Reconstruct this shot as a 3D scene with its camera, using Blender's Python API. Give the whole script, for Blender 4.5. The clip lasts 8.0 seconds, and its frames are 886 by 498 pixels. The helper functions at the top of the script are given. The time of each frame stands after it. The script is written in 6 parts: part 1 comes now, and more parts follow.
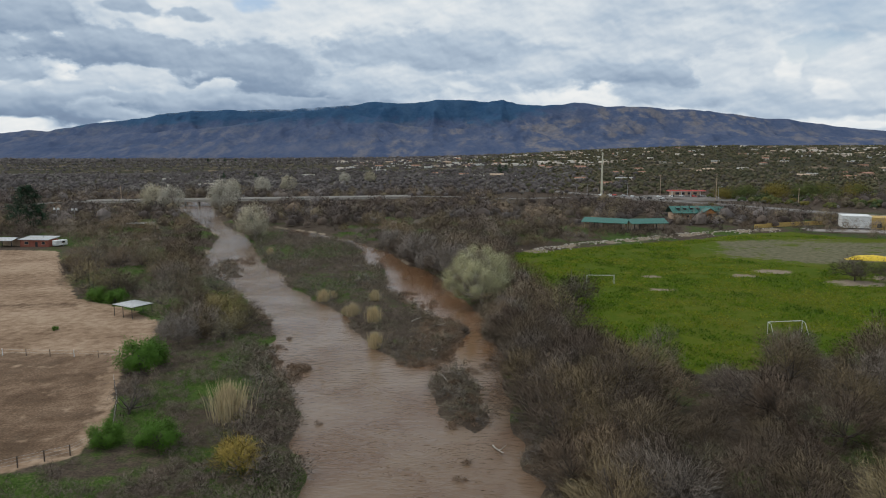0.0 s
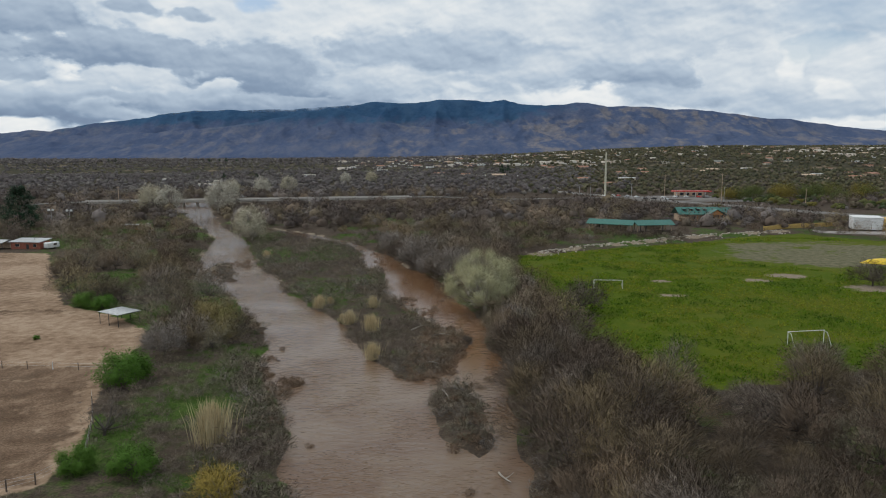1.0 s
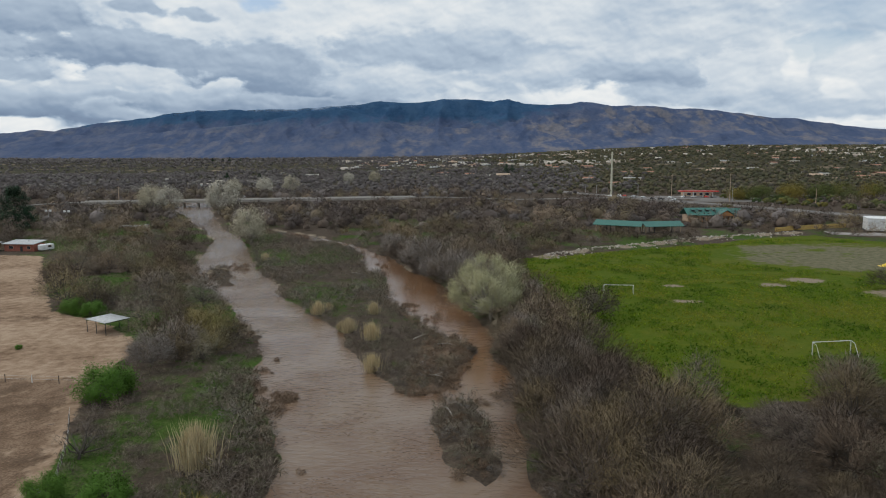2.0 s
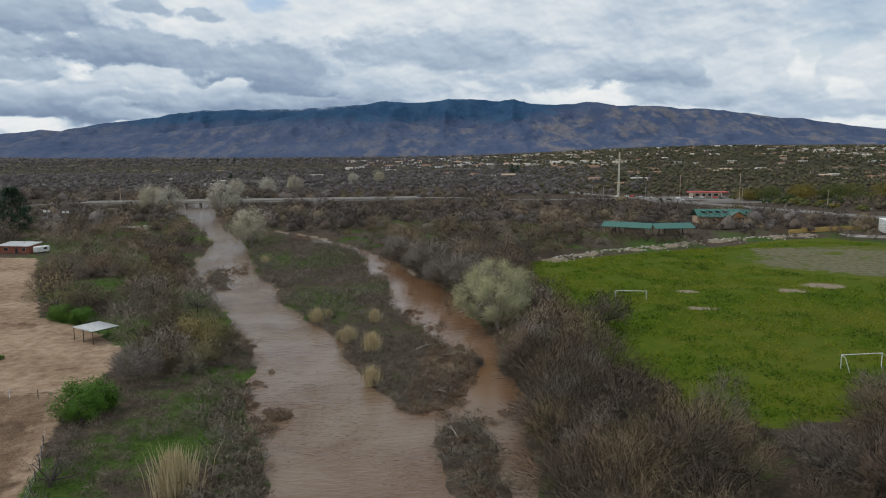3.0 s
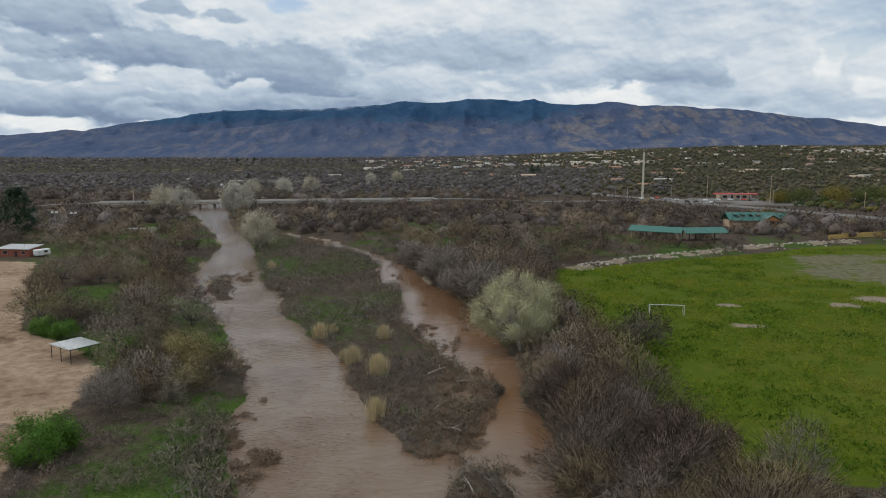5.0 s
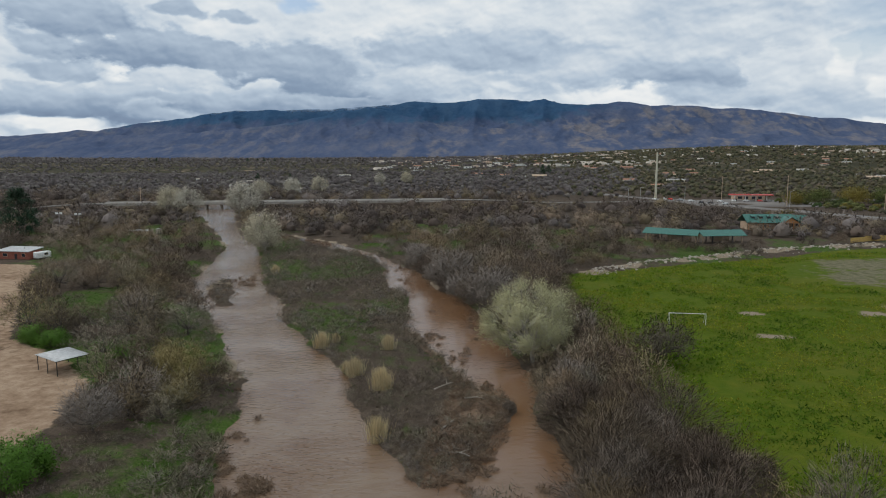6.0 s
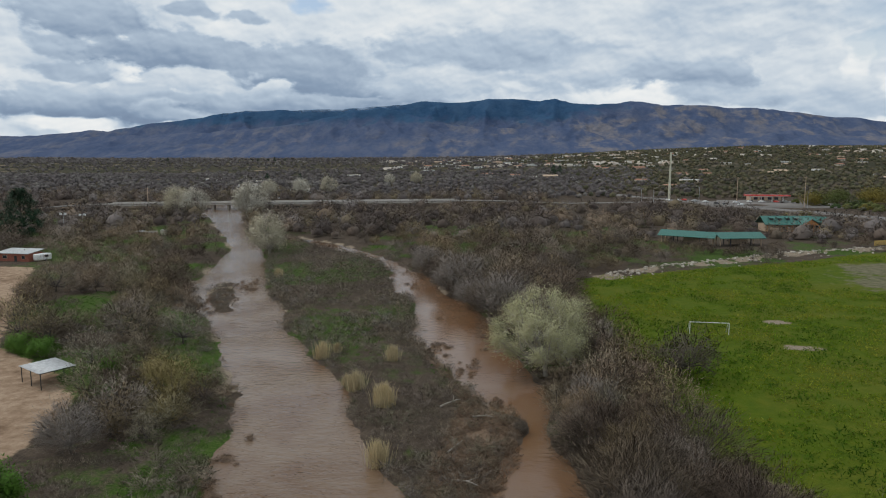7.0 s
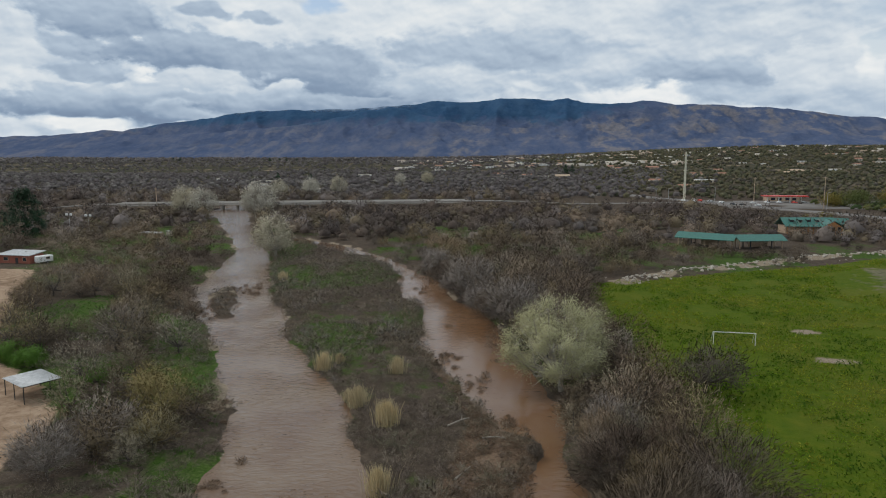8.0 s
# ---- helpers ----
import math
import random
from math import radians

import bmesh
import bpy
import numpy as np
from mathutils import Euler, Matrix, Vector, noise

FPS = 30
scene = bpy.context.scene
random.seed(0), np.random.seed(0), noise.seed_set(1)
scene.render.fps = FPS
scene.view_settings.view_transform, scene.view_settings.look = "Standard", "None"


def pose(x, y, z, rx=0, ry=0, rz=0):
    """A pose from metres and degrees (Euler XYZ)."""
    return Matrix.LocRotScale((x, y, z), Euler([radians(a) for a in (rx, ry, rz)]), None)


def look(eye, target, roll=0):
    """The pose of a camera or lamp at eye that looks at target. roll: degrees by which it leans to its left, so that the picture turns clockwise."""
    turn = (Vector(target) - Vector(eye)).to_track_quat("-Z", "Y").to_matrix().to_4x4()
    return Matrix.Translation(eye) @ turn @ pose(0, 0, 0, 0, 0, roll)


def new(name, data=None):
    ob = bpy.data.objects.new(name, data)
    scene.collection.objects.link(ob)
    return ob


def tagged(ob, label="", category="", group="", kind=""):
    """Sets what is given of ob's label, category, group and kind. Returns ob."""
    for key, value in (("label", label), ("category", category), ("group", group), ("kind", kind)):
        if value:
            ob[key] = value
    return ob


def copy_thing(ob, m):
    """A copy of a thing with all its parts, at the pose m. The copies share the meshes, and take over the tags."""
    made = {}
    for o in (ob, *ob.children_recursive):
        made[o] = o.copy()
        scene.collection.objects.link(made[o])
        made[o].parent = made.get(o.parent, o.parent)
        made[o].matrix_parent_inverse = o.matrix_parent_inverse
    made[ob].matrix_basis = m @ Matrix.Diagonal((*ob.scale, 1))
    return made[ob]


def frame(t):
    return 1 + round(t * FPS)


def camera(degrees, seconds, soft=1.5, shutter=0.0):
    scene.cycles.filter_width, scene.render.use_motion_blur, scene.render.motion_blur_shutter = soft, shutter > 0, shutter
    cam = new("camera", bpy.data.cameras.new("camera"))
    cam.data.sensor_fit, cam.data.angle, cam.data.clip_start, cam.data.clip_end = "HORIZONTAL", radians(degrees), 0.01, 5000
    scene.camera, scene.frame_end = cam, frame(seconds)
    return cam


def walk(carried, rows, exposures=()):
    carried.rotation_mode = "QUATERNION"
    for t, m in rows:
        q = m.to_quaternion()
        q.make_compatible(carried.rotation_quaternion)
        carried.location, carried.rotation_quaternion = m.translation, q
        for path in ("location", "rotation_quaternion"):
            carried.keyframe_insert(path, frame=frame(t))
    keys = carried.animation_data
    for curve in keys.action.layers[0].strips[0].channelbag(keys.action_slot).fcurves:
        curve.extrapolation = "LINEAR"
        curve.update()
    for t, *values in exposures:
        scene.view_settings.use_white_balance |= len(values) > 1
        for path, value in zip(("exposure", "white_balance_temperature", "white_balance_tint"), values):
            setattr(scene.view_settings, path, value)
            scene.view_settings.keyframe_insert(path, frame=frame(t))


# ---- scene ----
cam = camera(65.9, 8.0, soft=1.05)
PATH = [
    (0, (0.727, -0.276, 34.129), (0.685, 1.706, 33.865), -0.1),
    (0.5, (0.641, 3.253, 34.159), (0.597, 5.235, 33.894), -0.1),
    (1, (0.626, 6.842, 34.174), (0.579, 8.824, 33.91), -0.1),
    (1.5, (0.587, 10.362, 34.205), (0.534, 12.344, 33.94), -0.1),
    (3, (0.402, 20.741, 34.289), (0.329, 22.722, 34.024), -0.1),
    (3.5, (0.391, 24.288, 34.289), (0.305, 26.268, 34.025), -0.0),
    (4, (0.349, 27.834, 34.272), (0.25, 29.813, 34.007), -0.0),
    (4.5, (0.345, 31.37, 34.257), (0.232, 33.349, 33.992), -0.0),
    (6, (0.194, 42.048, 34.341), (0.037, 44.024, 34.077), 0.0),
    (6.5, (0.143, 45.581, 34.351), (-0.028, 47.556, 34.087), 0.0),
    (7, (0.112, 49.124, 34.361), (-0.075, 51.097, 34.097), 0.0),
    (7.5, (0.005, 52.61, 34.385), (-0.197, 54.582, 34.12), 0.0),
    (8, (-0.096, 56.089, 34.412), (-0.316, 58.059, 34.147), 0.0),
]
walk(cam, [(t, look(eye, target, roll)) for t, eye, target, roll in PATH])

# ---------------------------------------------------------------- node helpers
def node(tree, kind, at=None, operation=None, interpolation=None):
    n = tree.nodes.new(kind)
    if operation:
        n.operation = operation
    if interpolation:
        n.interpolation_type = interpolation
    for key, value in (at or {}).items():
        sock = n.inputs[key]
        if isinstance(value, bpy.types.NodeSocket):
            tree.links.new(value, sock)
        else:
            sock.default_value = value
    return n


def calc(tree, op, a, b=0.0, c=0.0, clamp=False):
    n = node(tree, "ShaderNodeMath", {0: a, 1: b, 2: c}, op)
    n.use_clamp = clamp
    return n.outputs[0]


def vcalc(tree, op, a, b=(0, 0, 0)):
    n = node(tree, "ShaderNodeVectorMath", {0: a, 1: b}, operation=op)
    return n.outputs["Value"] if op in ("LENGTH", "DOT_PRODUCT") else n.outputs[0]


def ramp(tree, value, stops):
    n = tree.nodes.new("ShaderNodeValToRGB")
    tree.links.new(value, n.inputs[0])
    e = n.color_ramp.elements
    while len(e) < len(stops):
        e.new(0.5)
    for el, (p, c) in zip(e, stops):
        el.position, el.color = p, (*c, 1) if len(c) == 3 else c
    return n.outputs[0]


def mix(tree, fac, a, b, blend="MIX"):
    n = tree.nodes.new("ShaderNodeMix")
    n.data_type, n.blend_type = "RGBA", blend
    for sock, value in ((n.inputs[0], fac), (n.inputs[6], a), (n.inputs[7], b)):
        if isinstance(value, bpy.types.NodeSocket):
            tree.links.new(value, sock)
        else:
            sock.default_value = value if not isinstance(value, tuple) or len(value) == 4 else (*value, 1)
    return n.outputs[2]


def fbm(tree, vec, scale, detail=4.0, rough=0.55, distortion=0.0):
    return node(tree, "ShaderNodeTexNoise", {"Vector": vec, "Scale": scale, "Detail": detail, "Roughness": rough, "Distortion": distortion}).outputs[0]


def step(tree, v, lo, hi):
    n = node(tree, "ShaderNodeMapRange", {0: v, 1: lo, 2: hi, 3: 0.0, 4: 1.0}, interpolation="SMOOTHSTEP")
    return n.outputs[0]


# ---------------------------------------------------------------- sky and sun
SUN_EL, SUN_AZ = radians(52), radians(-75)  # high on the left, veiled by cloud
world = bpy.data.worlds.new("world")
scene.world = world
world.use_nodes = True
wt = world.node_tree
wt.nodes.clear()
sky = node(wt, "ShaderNodeTexSky")
sky.sky_type, sky.sun_disc, sky.sun_elevation, sky.sun_rotation = "NISHITA", False, SUN_EL, SUN_AZ
way = node(wt, "ShaderNodeTexCoord").outputs["Generated"]
sep = node(wt, "ShaderNodeSeparateXYZ", {0: way}).outputs
az = calc(wt, "ARCTAN2", sep[0], sep[1])
el = calc(wt, "ARCSINE", sep[2])
# cloud coordinates: degrees across and up
flat = node(wt, "ShaderNodeCombineXYZ", {0: calc(wt, "MULTIPLY", az, 57.3), 1: calc(wt, "MULTIPLY", el, 57.3), 2: 0.0}).outputs[0]
wide = vcalc(wt, "MULTIPLY", flat, (0.24, 0.40, 1.0))
warp = node(wt, "ShaderNodeTexNoise", {"Vector": wide, "Scale": 1.0, "Detail": 3.0, "Roughness": 0.5}).outputs["Color"]
warp = vcalc(wt, "MULTIPLY", vcalc(wt, "SUBTRACT", warp, (0.5, 0.5, 0.5)), (5.0, 2.2, 0.0))
bent = vcalc(wt, "ADD", flat, warp)
lobes = vcalc(wt, "ADD", wide, vcalc(wt, "MULTIPLY", warp, (0.07, 0.10, 0)))
ragged_edge = calc(wt, "ADD", calc(wt, "SUBTRACT", fbm(wt, lobes, 1.7, 5.0, 0.5), 0.5), calc(wt, "MULTIPLY", calc(wt, "SUBTRACT", fbm(wt, lobes, 6.5, 3.0, 0.5), 0.5), 0.3))
billow = fbm(wt, lobes, 0.8, 3.5, 0.45)
puff = fbm(wt, lobes, 1.7, 3.5, 0.45)
puff_above = fbm(wt, vcalc(wt, "ADD", lobes, (0.03, 0.10, 0)), 1.7, 3.5, 0.45)
relief = calc(wt, "MULTIPLY", calc(wt, "SUBTRACT", puff, puff_above), 0.55)
# the cloud banks from the far ones to the near: degrees right, degrees up, half width, half height, lightness of top and base, softness of the edge, density
CLOUDS_VEIL = (
    (9.9, 9.7, 17.9, 4.0, 0.66, 0.58, 0.6, 0.7), (16.2, 11.3, 6.2, 1.05, 0.6, 0.55, 0.5, 0.6), (-8.7, 8.3, 9.5, 3.0, 0.8, 0.7, 0.5, 0.8), (-6.4, 11.5, 14.7, 1.4, 0.78, 0.74, 0.6, 0.7),
    (2.3, 6.3, 6.9, 1.3, 0.64, 0.5, 0.35, 0.8), (10.5, 5.1, 5.7, 0.9, 0.92, 0.84, 0.35, 0.9), (-30.4, 8.5, 1.6, 0.85, 0.88, 0.82, 0.4, 0.8), (-28.6, 6.3, 2.2, 0.7, 0.92, 0.88, 0.35, 0.95),
)
CLOUDS_WEST = (
    (-32.1, 10.1, 4.6, 1.5, 0.5, 0.3, 0.22, 1.0), (-24.6, 11.0, 1.7, 0.5, 0.45, 0.36, 0.3, 0.9), (-21.0, 10.8, 1.4, 0.44, 0.44, 0.36, 0.3, 0.9), (-33.5, 7.9, 2.5, 0.8, 0.5, 0.38, 0.25, 0.95),
    (-24.6, 7.8, 7.8, 1.7, 0.46, 0.20, 0.18, 1.0), (-33.0, 6.2, 3.1, 0.7, 0.5, 0.38, 0.22, 0.95), (-14.8, 6.1, 9.0, 3.2, 0.46, 0.12, 0.3, 1.0), (-25.4, 5.8, 3.5, 1.1, 0.74, 0.44, 0.2, 0.95),
    (-19.4, 5.5, 2.6, 0.8, 0.80, 0.40, 0.15, 0.9), (-22.7, 4.9, 2.4, 0.9, 0.7, 0.4, 0.2, 0.9), (-30.0, 3.9, 9.8, 1.6, 0.58, 0.14, 0.2, 1.0), (-25.6, 3.4, 3.9, 0.75, 0.66, 0.4, 0.25, 0.8),
)
CLOUDS_MIDDLE = (
    (-33.7, 2.3, 3.2, 0.47, 0.92, 0.86, 0.3, 1.0), (-9.3, 8.6, 3.8, 1.7, 0.82, 0.62, 0.3, 0.85), (-1.4, 8.6, 9.6, 1.5, 0.56, 0.36, 0.3, 0.9), (-6.4, 9.2, 4.1, 1.3, 0.54, 0.46, 0.4, 0.8),
    (-6.3, 6.2, 5.4, 1.4, 0.72, 0.50, 0.3, 0.85), (-17.4, 4.2, 8.4, 0.9, 0.52, 0.22, 0.25, 0.95), (-12.4, 4.6, 5.4, 0.45, 0.42, 0.3, 0.3, 0.9), (6.2, 6.0, 1.5, 0.3, 0.92, 0.88, 0.5, 0.7), (0.7, 5.7, 1.7, 0.27, 0.85, 0.8, 0.5, 0.5),
)
CLOUDS_EAST = (
    (11.3, 7.1, 10.0, 1.5, 0.66, 0.5, 0.25, 0.8), (15.6, 6.5, 7.4, 1.1, 0.52, 0.30, 0.3, 0.9), (17.9, 4.9, 5.3, 0.85, 0.54, 0.42, 0.3, 0.85), (23.6, 6.1, 5.3, 2.2, 0.8, 0.58, 0.2, 0.85), (25.2, 7.1, 0.9, 1.1, 0.97, 0.86, 0.3, 1.0),
    (27.7, 5.1, 1.3, 0.94, 0.92, 0.76, 0.3, 0.9), (25.9, 3.5, 5.4, 0.56, 0.6, 0.44, 0.3, 0.9), (28.8, 2.5, 3.8, 0.39, 0.9, 0.84, 0.3, 0.9),
)


def cloud_shape(a, b, ra, rb, edge, density):
    """Where a cloud bank stands, with a ragged edge, and the height within it."""
    off = vcalc(wt, "MULTIPLY", vcalc(wt, "SUBTRACT", bent, (a, b, 0)), (1 / ra, 1 / rb, 0))
    d = calc(wt, "ADD", vcalc(wt, "LENGTH", off), calc(wt, "MULTIPLY", ragged_edge, 1.25))
    cover = node(wt, "ShaderNodeMapRange", {0: d, 1: 1.0 + edge, 2: 1.0 - edge, 3: 0.0, 4: density}, interpolation="SMOOTHSTEP").outputs[0]
    return cover, node(wt, "ShaderNodeSeparateXYZ", {0: off}).outputs[1]


lightness = calc(wt, "ADD", 0.67, calc(wt, "MULTIPLY", calc(wt, "SUBTRACT", billow, 0.5), 0.5))
for a, b, ra, rb, top, base, edge, density in CLOUDS_VEIL + CLOUDS_WEST + CLOUDS_MIDDLE + CLOUDS_EAST:
    cover, high = cloud_shape(a, b, ra, rb, edge, density)
    own = node(wt, "ShaderNodeMapRange", {0: high, 1: -0.9, 2: 0.9, 3: base, 4: top}, interpolation="SMOOTHSTEP").outputs[0]
    lightness = node(wt, "ShaderNodeMix", {0: cover, 2: lightness, 3: own}).outputs[0]
lightness = calc(wt, "ADD", lightness, calc(wt, "ADD", relief, calc(wt, "MULTIPLY", calc(wt, "SUBTRACT", billow, 0.5), 0.22)))
cloud = ramp(wt, lightness, [(0.0, (0.17, 0.235, 0.35)), (0.26, (0.27, 0.36, 0.49)), (0.52, (0.485, 0.585, 0.70)), (0.72, (0.72, 0.785, 0.84)), (0.93, (0.93, 0.945, 0.94))])
gap = 0.0
for a, b, ra, rb, thin in ((-15.9, 11.7, 1.3, 0.5, 0.8), (26.4, 8.0, 2.2, 0.9, 0.5), (27.9, 10.0, 4.8, 1.3, 0.35)):
    gap = calc(wt, "MAXIMUM", gap, cloud_shape(a, b, ra, rb, 0.4, thin)[0])
back = node(wt, "ShaderNodeBackground", {0: sky.outputs[0], 1: 0.12})
veil = node(wt, "ShaderNodeBackground", {0: cloud, 1: 0.92})
both = node(wt, "ShaderNodeMixShader", {0: gap, 1: veil.outputs[0], 2: back.outputs[0]})
node(wt, "ShaderNodeOutputWorld", {0: both.outputs[0]})

sun = new("sun", bpy.data.lights.new("sun", "SUN"))
sun.data.energy, sun.data.angle, sun.data.color = 1.2, radians(16), (1.0, 0.955, 0.89)
sun.matrix_world = look((0, 0, 0), (-math.sin(SUN_AZ) * math.cos(SUN_EL), -math.cos(SUN_AZ) * math.cos(SUN_EL), -math.sin(SUN_EL)))


# ---------------------------------------------------------------- materials
def material(name):
    m = bpy.data.materials.new(name)
    m.use_nodes = True
    t = m.node_tree
    b = t.nodes["Principled BSDF"]
    return m, t, b


def bump(t, b, height, strength, distance):
    n = node(t, "ShaderNodeBump", {"Height": height, "Strength": strength, "Distance": distance})
    t.links.new(n.outputs[0], b.inputs["Normal"])


def place_of(t):
    return node(t, "ShaderNodeNewGeometry").outputs["Position"]


def plain(name, colour, rough=0.7, metal=0.0, spread=0.18, scale=1.5, relief=0.01):
    """A painted, metal or stone surface: stains at one scale, grain at another."""
    m, t, b = material(name)
    p = node(t, "ShaderNodeTexCoord").outputs["Object"]
    big, small = fbm(t, p, scale, 4), fbm(t, p, scale * 14, 3)
    v = calc(t, "ADD", calc(t, "MULTIPLY", big, 0.65), calc(t, "MULTIPLY", small, 0.35))
    lo, hi = tuple(c * (1 - spread) for c in colour), tuple(min(1, c * (1 + spread)) for c in colour)
    t.links.new(ramp(t, v, [(0.35, lo), (0.65, hi)]), b.inputs["Base Color"])
    b.inputs["Roughness"].default_value, b.inputs["Metallic"].default_value = rough, metal
    if relief:
        bump(t, b, small, 0.4, relief)
    return m


def leafy(name, stops, joined=False, rough=0.75, vary=0.5, thin=0.0):
    """Twigs and leaves: one tone a plant, another a twig."""
    m, t, b = material(name)
    if joined:
        tint = node(t, "ShaderNodeAttribute")
        tint.attribute_name = "tint"
        own = tint.outputs["Fac"]
    else:
        own = node(t, "ShaderNodeObjectInfo").outputs["Random"]
    each = node(t, "ShaderNodeNewGeometry").outputs["Random Per Island"]
    tone = ramp(t, own, stops)
    value = calc(t, "ADD", calc(t, "MULTIPLY", each, vary), 1 - vary / 2)
    col = mix(t, 1.0, tone, node(t, "ShaderNodeCombineXYZ", {0: value, 1: value, 2: value}).outputs[0], "MULTIPLY")
    t.links.new(col, b.inputs["Base Color"])
    b.inputs["Roughness"].default_value = rough
    b.inputs["Specular IOR Level"].default_value = 0.2
    if thin:
        # blades and leaves let light through
        glow = node(t, "ShaderNodeBsdfTranslucent", {"Color": col})
        both_ = node(t, "ShaderNodeMixShader", {0: thin, 1: b.outputs[0], 2: glow.outputs[0]})
        t.links.new(both_.outputs[0], t.nodes["Material Output"].inputs[0])
    return m


BARE = [(0.0, (0.066, 0.048, 0.036)), (0.2, (0.138, 0.100, 0.068)), (0.38, (0.090, 0.070, 0.056)), (0.55, (0.188, 0.142, 0.076)), (0.68, (0.076, 0.059, 0.045)), (0.84, (0.20, 0.168, 0.140)), (1.0, (0.205, 0.146, 0.090))]
OLIVE = [(0.0, (0.145, 0.118, 0.082)), (0.2, (0.20, 0.16, 0.10)), (0.4, (0.16, 0.14, 0.10)), (0.6, (0.235, 0.19, 0.10)), (0.8, (0.205, 0.178, 0.142)), (1.0, (0.175, 0.155, 0.088))]
OLIVE = [(p, tuple(c * 1.15 for c in col)) for p, col in OLIVE]
BARE_FAR = [(p, tuple(c * 1.12 for c in col)) for p, col in BARE]
M_TWIG = leafy("bare_twigs", [(p, tuple(c * 1.15 for c in col)) for p, col in BARE], False, 0.8, 0.3)
M_TWIG_OLIVE = leafy("budding_twigs", OLIVE, False, 0.8, 0.3)
M_TWIG_J = leafy("bare_twigs_joined", BARE_FAR, True, 0.75, 0.25)


def crowns(name, stops, scale):
    """Dense crowns seen from afar: a tone for each tree, mottled by its twigs."""
    m, t, b = material(name)
    tint = node(t, "ShaderNodeAttribute")
    tint.attribute_name = "tint"
    p = place_of(t)
    fine = fbm(t, p, scale, 4, 0.7)
    each = node(t, "ShaderNodeNewGeometry").outputs["Random Per Island"]
    tone = ramp(t, tint.outputs["Fac"], stops)
    value = calc(t, "ADD", calc(t, "MULTIPLY", step(t, fine, 0.32, 0.68), 0.55), calc(t, "ADD", calc(t, "MULTIPLY", each, 0.2), 0.6))
    t.links.new(mix(t, 1.0, tone, node(t, "ShaderNodeCombineXYZ", {0: value, 1: value, 2: value}).outputs[0], "MULTIPLY"), b.inputs["Base Color"])
    b.inputs["Roughness"].default_value, b.inputs["Specular IOR Level"].default_value = 0.9, 0.05
    bump(t, b, fine, 0.5, 0.5 / scale)
    return m


M_SCRUB_MID = crowns("roadside_crowns", [(0, (0.05, 0.075, 0.03)), (0.3, (0.09, 0.105, 0.04)), (0.55, (0.15, 0.125, 0.035)), (0.75, (0.06, 0.085, 0.05)), (1, (0.12, 0.10, 0.07))], 1.2)
M_SCRUB_FAR = crowns("far_scrub", [(0, (0.075, 0.078, 0.048)), (0.4, (0.10, 0.097, 0.058)), (0.7, (0.125, 0.108, 0.062)), (1, (0.095, 0.085, 0.068))], 0.6)
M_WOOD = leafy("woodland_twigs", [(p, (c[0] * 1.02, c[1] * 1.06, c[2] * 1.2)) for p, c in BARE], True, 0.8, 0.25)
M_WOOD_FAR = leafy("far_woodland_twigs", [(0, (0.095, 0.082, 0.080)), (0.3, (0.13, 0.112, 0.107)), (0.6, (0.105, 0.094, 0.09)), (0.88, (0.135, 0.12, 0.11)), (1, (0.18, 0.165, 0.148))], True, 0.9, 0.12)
M_DARKTWIG = leafy("dark_twigs", [(0, (0.085, 0.070, 0.052)), (1, (0.10, 0.08, 0.06))])
M_GREY = leafy("grey_twigs", [(0, (0.20, 0.172, 0.148)), (1, (0.25, 0.218, 0.19))])
M_PALE = leafy("pale_spring_leaves", [(0, (0.50, 0.48, 0.28)), (1, (0.50, 0.48, 0.28))], False, 0.75, 0.3, 0.3)
M_SILVER = leafy("silver_twigs", [(0, (0.50, 0.47, 0.39)), (0.6, (0.48, 0.43, 0.30)), (1, (0.52, 0.49, 0.40))], False, 0.8, 0.3)
M_GREEN = leafy("bright_green_leaves", [(0, (0.085, 0.185, 0.022)), (1, (0.105, 0.20, 0.03))], False, 0.7, 0.35, 0.3)
M_PINE = leafy("dark_needles", [(0, (0.020, 0.048, 0.022)), (1, (0.03, 0.065, 0.03))])
M_STRAW = leafy("dry_reed", [(0, (0.60, 0.49, 0.29)), (1, (0.54, 0.45, 0.28))])
M_YELLOW = leafy("yellow_broom", [(0, (0.25, 0.185, 0.035)), (1, (0.30, 0.22, 0.05))])
M_VERDE = leafy("yellow_green_leaves", [(0, (0.045, 0.080, 0.024)), (0.4, (0.10, 0.12, 0.032)), (0.7, (0.21, 0.165, 0.035)), (1, (0.06, 0.095, 0.04))], False, 0.8, 0.3, 0.2)
M_OLIVE = leafy("olive_yellow_twigs", [(0, (0.20, 0.155, 0.065)), (1, (0.23, 0.185, 0.075))])
M_HERB = leafy("green_herbs", [(0, (0.06, 0.13, 0.02)), (0.6, (0.085, 0.18, 0.025)), (1, (0.13, 0.16, 0.05))], True, 0.8, 0.4, 0.4)
M_TUFT = leafy("field_grass_blades", [(0, (0.04, 0.095, 0.008)), (0.35, (0.105, 0.19, 0.013)), (0.65, (0.18, 0.25, 0.018)), (1, (0.26, 0.265, 0.035))], True, 0.9, 0.4, 0.5)
M_BRUSH = leafy("low_brush", [(0, (0.135, 0.108, 0.088)), (0.35, (0.185, 0.148, 0.118)), (0.6, (0.125, 0.116, 0.075)), (0.8, (0.225, 0.18, 0.128)), (1, (0.165, 0.148, 0.132))], True, 0.8, 0.35)
